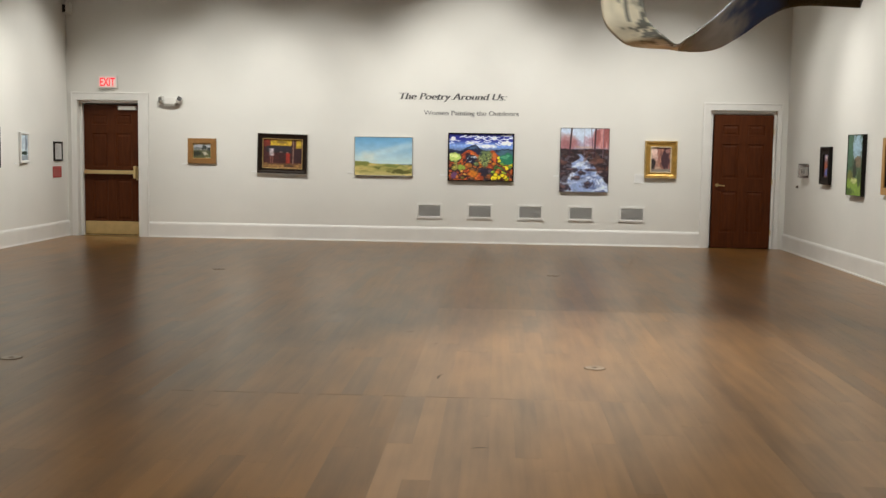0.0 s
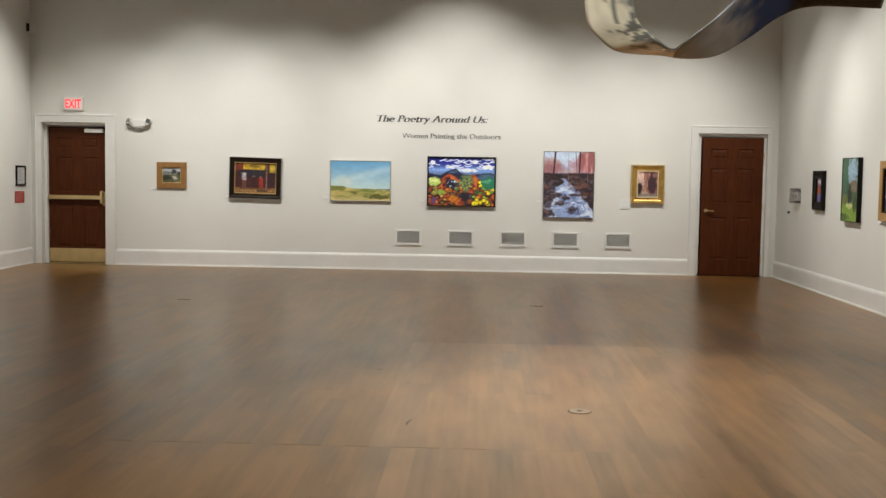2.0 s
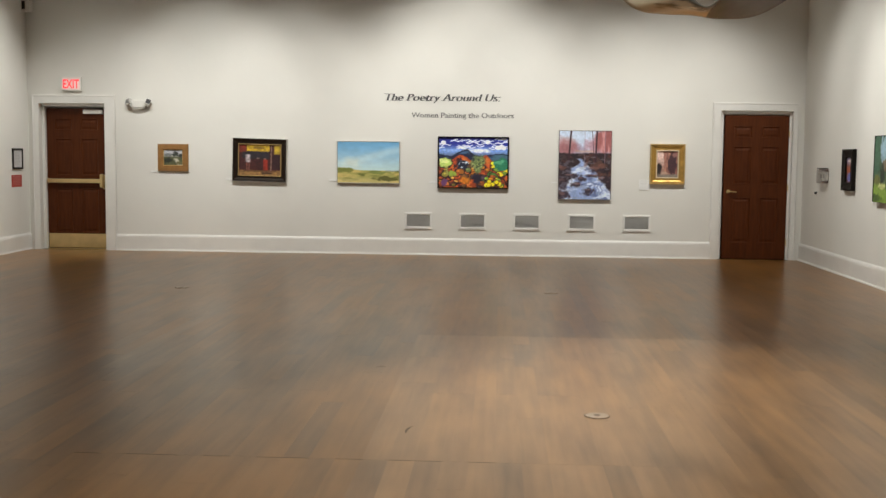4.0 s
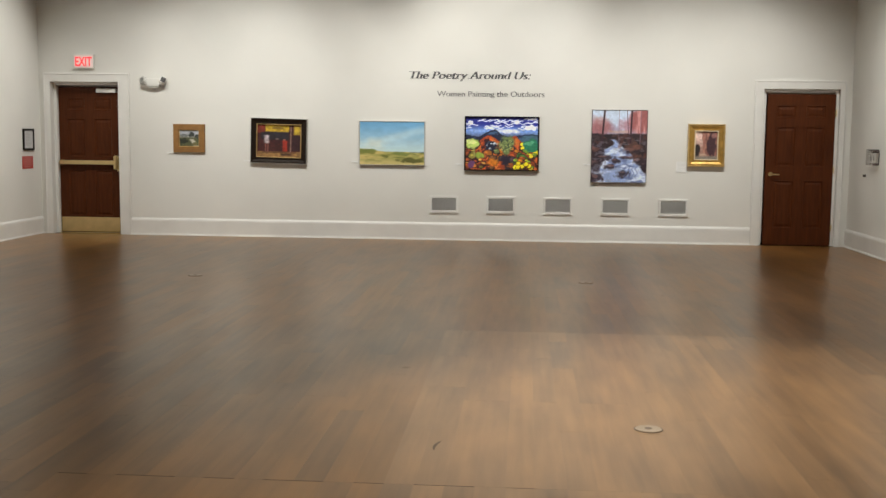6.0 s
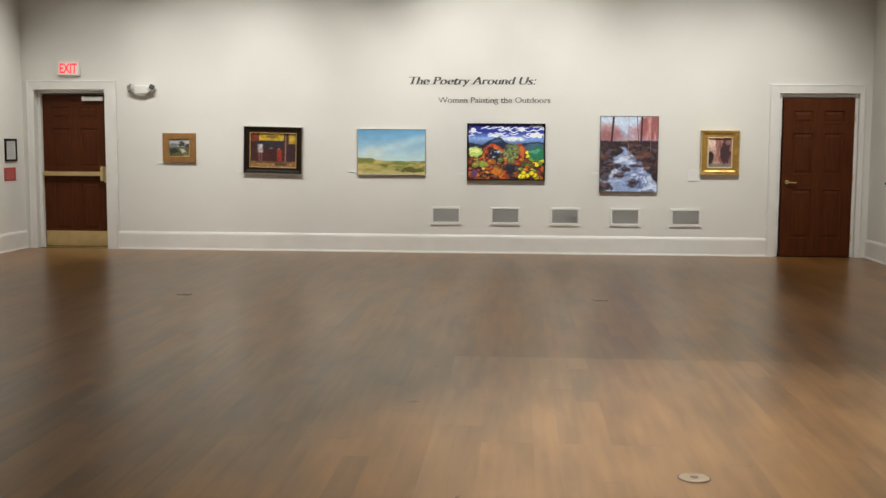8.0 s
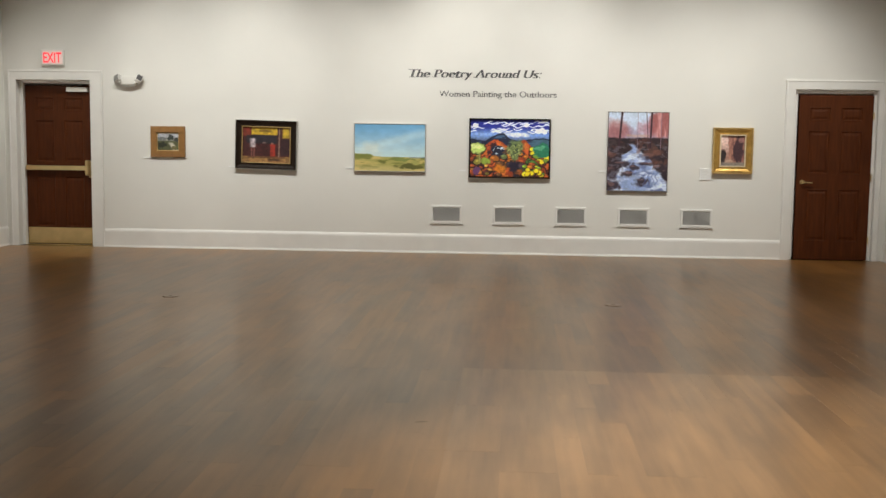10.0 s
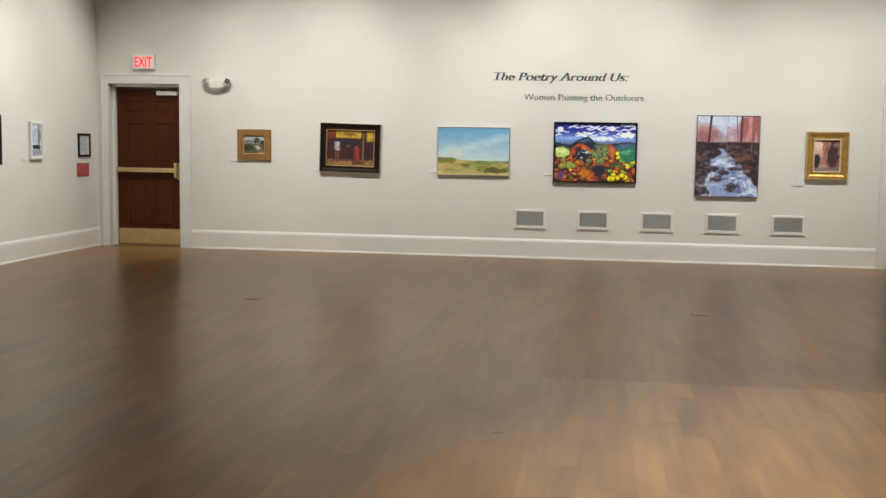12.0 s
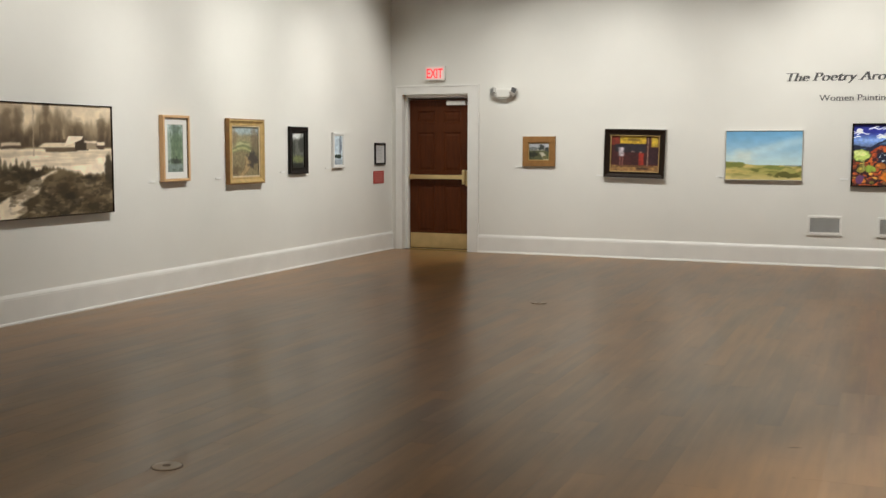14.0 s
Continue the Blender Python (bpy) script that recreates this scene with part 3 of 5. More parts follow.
def creek(p):
    u, v = p.u, p.v
    wob = 0.03 * (fbm(u * 10, v * 12, 15) - 0.5)
    p.lay(step(0.60, 0.62, v), (0.80, 0.86, 0.95))
    far = step(0.83, 0.70, v + 3 * wob + 0.08 * np.sin(u * 9 + 2))
    p.lay(far * step(0.6, 0.64, v), (0.66, 0.62, 0.72))
    p.blob(0.14, 0.80, 0.20, 0.11, (0.72, 0.56, 0.57), 0.5, 5, 0.95, 0.4)
    p.blob(0.10, 0.73, 0.22, 0.10, (0.62, 0.40, 0.42), 0.5, 6, 0.85, 0.45)
    p.blob(0.66, 0.79, 0.16, 0.11, (0.72, 0.52, 0.58), 0.5, 3, 0.8, 0.45)
    p.blob(0.92, 0.86, 0.24, 0.22, (0.64, 0.38, 0.38), 0.4, 4, 1.0, 0.3)
    p.lay(step(0.72, 0.82, u) * step(0.66, 0.7, v) * step(0.48, 0.66, fbm(u * 22, v * 3, 7)) * 0.7, (0.88, 0.66, 0.66))
    p.lay(step(0.72, 0.82, u) * step(0.66, 0.7, v) * step(0.56, 0.70, fbm(u * 26 + 4, v * 4, 2)) * 0.6, (0.50, 0.27, 0.29))
    p.bar(0.30, 0.68, 0.69, 0.712, (0.80, 0.66, 0.56), 0.02, 0.8)
    bank = step(0.685, 0.655, v + wob)
    p.lay(bank, (0.19, 0.13, 0.15))
    p.lay(bank * step(0.48, 0.64, fbm(u * 9, v * 16, 4)) * 0.8, (0.34, 0.20, 0.18))
    p.lay(bank * step(0.55, 0.68, fbm(u * 11 + 4, v * 20, 8)) * 0.6, (0.30, 0.24, 0.25))
    p.lay(bank * step(0.58, 0.68, fbm(u * 10 + 8, v * 18, 3)) * 0.8, (0.10, 0.08, 0.11))
    for x, w, lean in ((0.20, 0.030, 0.10), (0.71, 0.028, 0.04), (0.655, 0.010, -0.10), (0.49, 0.006, 0.0), (0.88, 0.008, 0.02)):
        xc = x + lean * (v - 0.75)
        col = (0.22, 0.13, 0.17) if w > 0.009 else (0.55, 0.45, 0.52)
        p.lay(step(w * 0.75, w * 0.35, np.abs(u - xc)) * step(0.50, 0.56, v), col)
    left = 0.36 - 0.75 * np.clip(0.56 - v, 0, 1) + 0.16 * (fbm(u * 5, v * 10, 5) - 0.5) + 0.10 * np.sin(v * 26)
    right = 0.44 + 1.15 * np.clip(0.60 - v, 0, 1) + 0.14 * (fbm(u * 5 + 3, v * 12, 2) - 0.5)
    water = step(-0.03, 0.03, u - left) * step(0.03, -0.03, u - right) * step(0.61, 0.58, v)
    p.lay(water, (0.60, 0.68, 0.86))
    p.lay(water * step(0.44, 0.62, fbm(u * 5, v * 14, 6)), (0.86, 0.91, 1.0))
    p.lay(water * step(0.54, 0.66, fbm(u * 5 + 9, v * 18, 9)) * 0.85, (0.40, 0.46, 0.66))
    for x, y, rx, ry in ((0.72, 0.44, 0.16, 0.045), (0.58, 0.115, 0.11, 0.05), (0.42, 0.30, 0.10, 0.03), (0.36, 0.215, 0.13, 0.035), (0.66, 0.345, 0.18, 0.02), (0.06, 0.42, 0.14, 0.10), (0.05, 0.22, 0.15, 0.12), (0.22, 0.34, 0.14, 0.035), (0.97, 0.24, 0.08, 0.10), (0.08, 0.05, 0.13, 0.06), (0.86, 0.30, 0.12, 0.04)):
        p.blob(x, y, rx, ry, (0.19, 0.14, 0.18), 0.9, int(x * 90), 0.9, 0.35)
        p.blob(x - 0.02, y + ry * 0.5, rx * 0.6, ry * 0.35, (0.50, 0.38, 0.38), 1.2, int(x * 70), 0.8, 0.4)
    for x, y, r in ((0.08, 0.46, 0.09), (0.90, 0.36, 0.11), (0.85, 0.50, 0.12), (0.70, 0.50, 0.16)):
        p.blob(x, y, r, r * 0.3, (0.48, 0.32, 0.27), 1.3, int(x * 77), 0.6, 0.45)
    for x in (0.62, 0.70, 0.76, 0.82):
        p.lay(step(0.018, 0.004, np.abs(u - x - 0.02 * np.sin(v * 60))) * step(0.04, 0.08, v) * step(0.27, 0.20, v) * 0.55, (0.36, 0.42, 0.66))
    p.lay(bank * step(0.62, 0.68, fbm(u * 12 + 5, v * 34, 11)) * 0.35, (0.60, 0.62, 0.68))
    p.brush(0.10, 34, 40)
    p.c = p.c * 0.94


def storefront(p):
    p.bar(0, 1, 0.0, 0.17, (0.56, 0.42, 0.25))
    p.bar(0, 1, 0.17, 1.0, (0.24, 0.10, 0.10))
    p.bar(0, 0.17, 0.74, 1.0, (0.46, 0.17, 0.11))
    p.bar(0.18, 0.73, 0.78, 0.99, (0.72, 0.59, 0.16))
    p.bar(0.34, 0.60, 0.86, 0.93, (0.48, 0.37, 0.13), 0.015)
    p.bar(0.84, 0.99, 0.70, 0.99, (0.70, 0.59, 0.18), 0.03)
    p.bar(0.08, 0.73, 0.54, 0.77, (0.15, 0.13, 0.16), 0.03)
    p.bar(0.14, 0.28, 0.68, 0.75, (0.10, 0.09, 0.12), 0.02)
    p.bar(0.15, 0.27, 0.42, 0.68, (0.74, 0.70, 0.72), 0.03, 0.9)
    p.bar(0.17, 0.205, 0.15, 0.42, (0.48, 0.30, 0.27), 0.012, 0.85)
    p.bar(0.225, 0.26, 0.15, 0.42, (0.48, 0.30, 0.27), 0.012, 0.85)
    p.bar(0.42, 0.50, 0.54, 0.58, (0.46, 0.38, 0.36), 0.015, 0.8)
    p.bar(0.58, 0.69, 0.17, 0.52, (0.56, 0.17, 0.12), 0.015)
    p.bar(0.60, 0.66, 0.52, 0.57, (0.60, 0.42, 0.36), 0.012, 0.8)
    p.bar(0.755, 0.785, 0.14, 0.97, (0.48, 0.38, 0.34), 0.006)
    p.bar(0.80, 0.98, 0.2, 0.68, (0.19, 0.10, 0.12), 0.02)
    p.bar(0.1, 0.9, 0.12, 0.16, (0.26, 0.16, 0.11), 0.03, 0.8)
    p.bar(0.55, 0.8, 0.05, 0.10, (0.22, 0.14, 0.10), 0.03)
    p.brush(0.28, 18, 18)


def lane(p):
    u, v = p.u, p.v
    p.lay(step(0.50, 0.8, v), (0.76, 0.78, 0.82))
    p.lay(step(0.58, 0.50, v), (0.38, 0.40, 0.20))
    p.blob(0.62, 0.74, 0.16, 0.17, (0.22, 0.26, 0.24), 0.7, 2)
    p.blob(0.22, 0.68, 0.20, 0.10, (0.42, 0.45, 0.46), 0.6, 12, 0.8, 0.4)
    p.blob(0.92, 0.62, 0.16, 0.13, (0.26, 0.28, 0.26), 0.6, 3)
    p.lay(step(0.06, -0.06, np.abs(u - 0.86 + 0.55 * v) - 0.12) * step(0.50, 0.40, v), (0.86, 0.82, 0.70))
    p.blob(0.16, 0.32, 0.32, 0.18, (0.18, 0.20, 0.12), 0.6, 4)
    p.blob(0.85, 0.14, 0.2, 0.10, (0.46, 0.44, 0.20), 0.6, 8)
    p.brush(0.22, 18, 18)
    p.c = 0.85 * (0.62 * p.c + 0.38 * p.c.mean(-1, keepdims=True))


def canyon(p):
    u, v = p.u, p.v
    p.lay(step(0.2, 0.9, v), (0.88, 0.76, 0.72))
    edge = 0.36 - 0.12 * (v - 0.5) + 0.16 * (fbm(u * 4, v * 7, 2) - 0.5)
    p.lay(step(-0.03, 0.03, u - edge), (0.56, 0.38, 0.34))
    p.lay(step(-0.03, 0.03, u - edge) * step(0.48, 0.66, fbm(u * 12, v * 4, 6)) * 0.7, (0.70, 0.50, 0.42))
    p.blob(0.76, 0.52, 0.24, 0.46, (0.24, 0.15, 0.18), 0.6, 3, 0.95, 0.25)
    p.blob(0.86, 0.86, 0.12, 0.10, (0.58, 0.42, 0.40), 0.6, 9, 0.8, 0.3)
    p.blob(0.08, 0.30, 0.16, 0.22, (0.16, 0.12, 0.12), 0.5, 5)
    p.lay(step(0.15, 0.08, v), (0.50, 0.46, 0.42))
    p.blob(0.36, 0.16, 0.16, 0.06, (0.70, 0.60, 0.52), 0.9, 6, 0.8, 0.3)
    p.brush(0.18, 16, 24)


def farm(p):
    u, v = p.u, p.v
    dark, mid, snow = (0.31, 0.265, 0.215), (0.47, 0.42, 0.35), (0.88, 0.84, 0.77)
    p.lay(step(0.5, 0.9, v), (0.80, 0.755, 0.675))
    top = 0.86 + 0.16 * step(0.48, 0.30, u) - 0.05 * step(0.6, 0.8, u) + 0.34 * (fbm(u * 9, u * 0 + 2, 3) - 0.5)
    woods = step(0.07, -0.07, v - top + 0.10 * (fbm(u * 30, v * 6, 6) - 0.5)) * step(0.60, 0.63, v)
    p.lay(woods * (0.85 - 0.35 * step(0.52, 0.36, u) * step(0.7, 0.85, v)), mid)
    p.lay(woods * step(0.42, 0.62, fbm(u * 17, v * 4, 4)) * step(0.92, 0.66, v) * 0.75, dark)
    p.lay(woods * step(0.50, 0.66, fbm(u * 36, v * 4, 12)) * 0.45, (0.62, 0.57, 0.49))
    p.lay(woods * step(0.76, 0.64, v) * 0.55, (0.26, 0.22, 0.175))
    for x, h, q in ((0.33, 0.30, 0.03), (0.40, 0.32, 0.026), (0.565, 0.30, 0.022), (0.72, 0.20, 0.025), (0.78, 0.19, 0.028), (0.93, 0.27, 0.028), (0.12, 0.28, 0.035), (0.22, 0.24, 0.03)):
        p.blob(x, 0.66, q, h, dark, 0.9, int(x * 50), 0.55, 0.5)
    p.lay(step(0.61, 0.59, v), snow)
    p.lay(step(0.6, 0.57, v) * step(0.45, 0.72, fbm(u * 3, v * 26, 5)) * 0.6, (0.70, 0.655, 0.575))
    p.bar(0.30, 0.41, 0.605, 0.63, (0.36, 0.31, 0.26), 0.006)
    p.bar(0.30, 0.41, 0.63, 0.658, (0.78, 0.735, 0.66), 0.008)
    p.bar(0.56, 0.76, 0.578, 0.615, (0.40, 0.35, 0.29), 0.008)
    roof = step(0.004, -0.004, v - 0.655 - 0.03 * (u - 0.55)) * step(-0.004, 0.004, v - 0.616)
    p.lay(roof * step(0.535, 0.56, u + 0.9 * (0.655 - v)) * step(0.755, 0.745, u), (0.80, 0.76, 0.68))
    gable = step(0.006, -0.006, v - 0.70 + 1.0 * np.abs(u - 0.795)) * step(-0.006, 0.006, v - 0.588) * step(0.745, 0.752, u) * step(0.842, 0.836, u)
    p.lay(gable, (0.26, 0.22, 0.175))
    slope = step(0.0, 0.006, v - 0.652 - 0.55 * (u - 0.735)) * step(0.724, 0.718, v) * step(0.685, 0.69, u - 0.3 * (v - 0.66)) * step(0.80, 0.795, u - 0.4 * (v - 0.70))
    p.lay(slope, (0.88, 0.84, 0.775))
    p.bar(0.825, 0.895, 0.595, 0.66, (0.60, 0.55, 0.48), 0.006)
    p.bar(0.81, 0.90, 0.658, 0.68, (0.82, 0.78, 0.71), 0.006)
    p.bar(0.90, 0.95, 0.60, 0.64, (0.34, 0.29, 0.24), 0.006)
    p.bar(0.90, 0.955, 0.638, 0.67, (0.84, 0.80, 0.735), 0.006)
    p.bar(0.67, 0.685, 0.69, 0.78, (0.60, 0.55, 0.47), 0.006)
    p.bar(0.484, 0.492, 0.54, 0.99, (0.64, 0.59, 0.52), 0.004, 0.8)
    edge = 0.43 - 0.07 * step(0.60, 0.85, u) + 0.03 * (fbm(u * 6, v * 0, 7) - 0.5)
    grass = step(0.025, -0.025, v - edge + 0.08 * (fbm(u * 38, v * 7, 8) - 0.5))
    p.lay(grass, (0.31, 0.27, 0.20))
    p.lay(grass * step(0.40, 0.68, fbm(u * 9, v * 10, 9)) * 0.8, (0.47, 0.425, 0.345))
    p.lay(grass * step(0.48, 0.70, fbm(u * 12 + 5, v * 12, 10)) * 0.8, (0.22, 0.19, 0.14))
    p.lay(grass * step(0.60, 0.74, fbm(u * 12, v * 22, 13)) * 0.6, (0.62, 0.575, 0.50))
    line = 0.25 + 0.85 * np.clip(v, 0, 1) + 0.02 * np.sin(v * 34)
    path = np.abs(u - line) - 0.018 - 0.26 * np.clip(0.38 - v, 0, 1) + 0.07 * (fbm(u * 12, v * 16, 11) - 0.5)
    path = step(0.02, -0.02, path) * step(0.425, 0.40, v)
    p.lay(path, (0.83, 0.79, 0.72))
    p.lay(path * step(0.54, 0.68, fbm(u * 14, v * 16, 12)) * 0.8, (0.52, 0.47, 0.40))
    for k in range(14):
        p.blob(0.02 + 0.033 * k, 0.45 + 0.015 * (k % 3), 0.013, 0.05, (0.30, 0.27, 0.20), 0.9, k, 0.7, 0.4)
    p.lay(grass * step(0.52, 0.62, fbm(u * 14, v * 16, 2)) * 0.45, (0.17, 0.145, 0.10))
    p.lay(grass * step(0.60, 0.68, fbm(u * 16 + 3, v * 20, 6)) * 0.35, (0.52, 0.47, 0.37))
    p.blob(0.60, 0.24, 0.03, 0.03, (0.30, 0.26, 0.20), 0.8, 9, 0.7, 0.4)
    p.blob(0.975, 0.42, 0.028, 0.17, (0.25, 0.22, 0.17), 0.6, 4, 0.9, 0.3)
    p.brush(0.10, 24, 14)
    p.contrast(1.16, 0.56)
    p.c = p.c * np.array((1.02, 1.0, 0.975))


def meadow(p):
    u, v = p.u, p.v
    p.lay(np.ones_like(u), (0.56, 0.50, 0.34))
    p.lay(step(0.78, 0.92, v + 0.12 * (fbm(u * 5, v * 5, 5) - 0.5)), (0.56, 0.68, 0.76))
    p.lay(step(0.60, 0.74, v) * step(0.86, 0.76, v) * 0.6, (0.66, 0.64, 0.48))
    sweep = v - 0.52 - 0.10 * np.sin(u * 3.4 + 0.2)
    p.lay(step(0.15, 0.02, np.abs(sweep + 0.06 * (fbm(u * 4, v * 12, 2) - 0.5))) * 0.85, (0.46, 0.54, 0.30))
    p.lay(step(0.05, 0.01, np.abs(sweep - 0.05)) * step(0.4, 0.6, fbm(u * 3, v * 16, 8)), (0.72, 0.74, 0.52))
    p.lay(step(0.04, 0.01, np.abs(sweep + 0.05)) * step(0.4, 0.6, fbm(u * 3 + 5, v * 16, 4)), (0.70, 0.72, 0.46))
    road = np.abs(u - 0.52 + 0.55 * (v - 0.28) ** 2 * 6 - 0.1) - 0.10
    p.lay(step(0.05, -0.03, road) * step(0.42, 0.34, v) * 0.8, (0.76, 0.60, 0.38))
    p.lay(step(0.02, 0.0, np.abs(road)) * step(0.42, 0.30, v) * 0.7, (0.40, 0.30, 0.20))
    p.blob(0.88, 0.60, 0.16, 0.40, (0.48, 0.40, 0.30), 0.5, 4, 0.8, 0.4)
    p.blob(0.80, 0.34, 0.22, 0.14, (0.24, 0.21, 0.20), 0.7, 5, 0.9, 0.4)
    p.blob(0.10, 0.78, 0.12, 0.2, (0.56, 0.46, 0.32), 0.6, 6, 0.7, 0.4)
    p.blob(0.12, 0.12, 0.22, 0.10, (0.40, 0.30, 0.18), 0.8, 7, 0.7, 0.4)
    p.brush(0.16, 22, 30)
    p.c = 0.92 * (0.62 * p.c + 0.38 * p.c.mean(-1, keepdims=True) * np.array((1.06, 1.0, 0.86)))


def glade(p):
    u, v = p.u, p.v
    p.lay(np.ones_like(u), (0.24, 0.25, 0.23))
    p.blob(0.45, 0.90, 0.5, 0.14, (0.78, 0.80, 0.80), 0.5, 3, 1.0, 0.4)
    p.lay(step(0.86, 0.74, v + 0.2 * (fbm(u * 6, v * 3, 2) - 0.5)) * step(0.3, 0.4, v), (0.34, 0.35, 0.33))
    p.blob(0.78, 0.66, 0.24, 0.24, (0.18, 0.19, 0.17), 0.6, 6, 0.9, 0.3)
    p.blob(0.14, 0.58, 0.14, 0.2, (0.20, 0.21, 0.19), 0.6, 8, 0.9, 0.3)
    p.blob(0.5, 0.24, 0.5, 0.11, (0.42, 0.45, 0.28), 0.7, 4, 0.9, 0.4)
    p.blob(0.5, 0.05, 0.6, 0.08, (0.10, 0.11, 0.08), 0.5, 5)
    p.brush(0.2, 16, 22)


def mist(p):
    u, v = p.u, p.v
    p.lay(np.ones_like(u), (0.74, 0.80, 0.84))
    p.blob(0.76, 0.68, 0.16, 0.36, (0.36, 0.40, 0.46), 0.5, 2, 0.9, 0.35)
    p.lay(step(0.5, 0.66, fbm(u * 8, v * 5, 7)) * step(0.4, 0.5, v) * 0.4, (0.58, 0.64, 0.70))
    p.blob(0.40, 0.28, 0.6, 0.07, (0.10, 0.18, 0.14), 0.7, 3)
    p.lay(step(0.22, 0.16, v), (0.58, 0.62, 0.66))
    p.lay(step(0.20, 0.0, v) * step(0.5, 0.62, fbm(u * 12, v * 8, 4)) * 0.7, (0.36, 0.40, 0.44))
    p.brush(0.12, 14, 20)


def reeds(p):
    u, v = p.u, p.v
    p.lay(step(0.55, 1.0, v), (0.66, 0.76, 0.76))
    p.blob(0.62, 0.55, 0.42, 0.48, (0.32, 0.46, 0.30), 0.7, 3, 0.85, 0.5)
    p.blob(0.50, 0.90, 0.30, 0.10, (0.34, 0.46, 0.38), 0.8, 8, 0.8, 0.5)
    p.lay(step(0.50, 0.66, fbm(u * 10, v * 5, 2)) * step(0.95, 0.4, v) * 0.6, (0.50, 0.62, 0.42))
    p.blob(0.12, 0.45, 0.14, 0.35, (0.60, 0.70, 0.64), 0.7, 6, 0.7, 0.5)
    p.blob(0.55, 0.22, 0.4, 0.07, (0.16, 0.20, 0.16), 0.9, 4, 0.8, 0.4)
    p.lay(step(0.20, 0.14, v), (0.44, 0.54, 0.50))
    p.lay(step(0.18, 0.0, v) * step(0.5, 0.64, fbm(u * 6, v * 20, 5)) * 0.8, (0.28, 0.36, 0.30))
    p.brush(0.14, 20, 20)
    p.c = 0.55 * p.c + 0.45 * p.c.mean(-1, keepdims=True)


def sunset(p):
    u, v = p.u, p.v
    p.lay(step(0.6, 0.95, v), (0.62, 0.60, 0.72))
    p.lay(step(0.72, 0.55, v) * step(0.3, 0.42, v), (0.62, 0.32, 0.20))
    p.blob(0.5, 0.2, 0.4, 0.18, (0.38, 0.40, 0.66), 0.5, 3)
    p.blob(0.5, 0.86, 0.3, 0.06, (0.84, 0.78, 0.76), 0.5, 4)
    p.brush(0.25, 10, 16)


def garden(p):
    u, v = p.u, p.v
    p.lay(step(0.3, 0.5, v), (0.27, 0.40, 0.28))
    p.blob(0.66, 0.8, 0.3, 0.26, (0.66, 0.80, 0.88), 0.5, 2)
    p.blob(0.1, 0.7, 0.24, 0.4, (0.28, 0.45, 0.34), 0.5, 3)
    p.blob(0.7, 0.55, 0.3, 0.1, (0.52, 0.46, 0.36), 0.6, 4)
    p.blob(0.5, 0.4, 0.14, 0.18, (0.14, 0.20, 0.14), 0.5, 5)
    p.blob(0.2, 0.33, 0.2, 0.1, (0.46, 0.48, 0.22), 0.5, 6)
    p.lay(step(0.3, 0.24, v), (0.56, 0.70, 0.24))
    p.blob(0.5, 0.24, 0.24, 0.05, (0.84, 0.87, 0.56), 0.5, 7)
    p.blob(0.85, 0.3, 0.14, 0.14, (0.28, 0.38, 0.16), 0.5, 8)
    p.blob(0.1, 0.06, 0.4, 0.06, (0.33, 0.46, 0.16), 0.5, 9)
    p.brush(0.2, 10, 24)
    p.contrast(0.9, 0.4, 0.86)


def grove(p):
    u, v = p.u, p.v
    p.lay(step(0.42, 0.62, fbm(u * 12, v * 3, 2)), (0.62, 0.64, 0.66))
    p.lay(step(0.52, 0.62, fbm(u * 16, v * 3, 3)), (0.24, 0.25, 0.25))
    p.lay(step(0.4, 0.3, v), (0.28, 0.27, 0.27))
    p.blob(0.3, 0.36, 0.3, 0.08, (0.66, 0.60, 0.56), 0.5, 4)
    p.brush(0.25, 16, 12)


def canvas_mesh(name, w, h, nx, ground, painter, bulge=0.0):
    """The painted face, w by h about the origin, facing -y."""
    p = Picture(w, h, nx, ground)
    painter(p)
    me = bpy.data.meshes.new(name)
    co = np.stack([(p.u - 0.5) * w, np.full_like(p.u, -bulge), (p.v - 0.5) * h], -1).reshape(-1, 3)
    i = np.arange(p.ny - 1)[:, None] * p.nx + np.arange(p.nx - 1)[None, :]
    quads = np.stack([i, i + 1, i + 1 + p.nx, i + p.nx], -1).reshape(-1, 4)
    me.vertices.add(len(co))
    me.vertices.foreach_set("co", co.ravel())
    me.loops.add(quads.size)
    me.loops.foreach_set("vertex_index", quads.ravel())
    me.polygons.add(len(quads))
    me.polygons.foreach_set("loop_start", np.arange(len(quads)) * 4)
    me.update(calc_edges=True)
    layer = me.color_attributes.new("paint", "FLOAT_COLOR", "POINT")
    layer.data.foreach_set("color", np.concatenate([p.linear(), np.ones((p.ny, p.nx, 1))], -1).reshape(-1, 4).ravel().astype(np.float32))
    me.materials.append(PAINT)
    return me


NORTH = Matrix.Identity(4)
WEST, EAST = pose(0, 0, 0, 0, 0, 90), pose(0, 0, 0, 0, 0, -90)


def on_wall(wall, s, z, off=0.0):
    """A pose on a wall: s runs along it (x on the north wall, y on the others)."""
    if wall == "north":
        return Matrix.Translation((s, -off, z)) @ NORTH
    if wall == "west":
        return Matrix.Translation((off, s, z)) @ WEST
    return Matrix.Translation((XR - off, s, z)) @ EAST


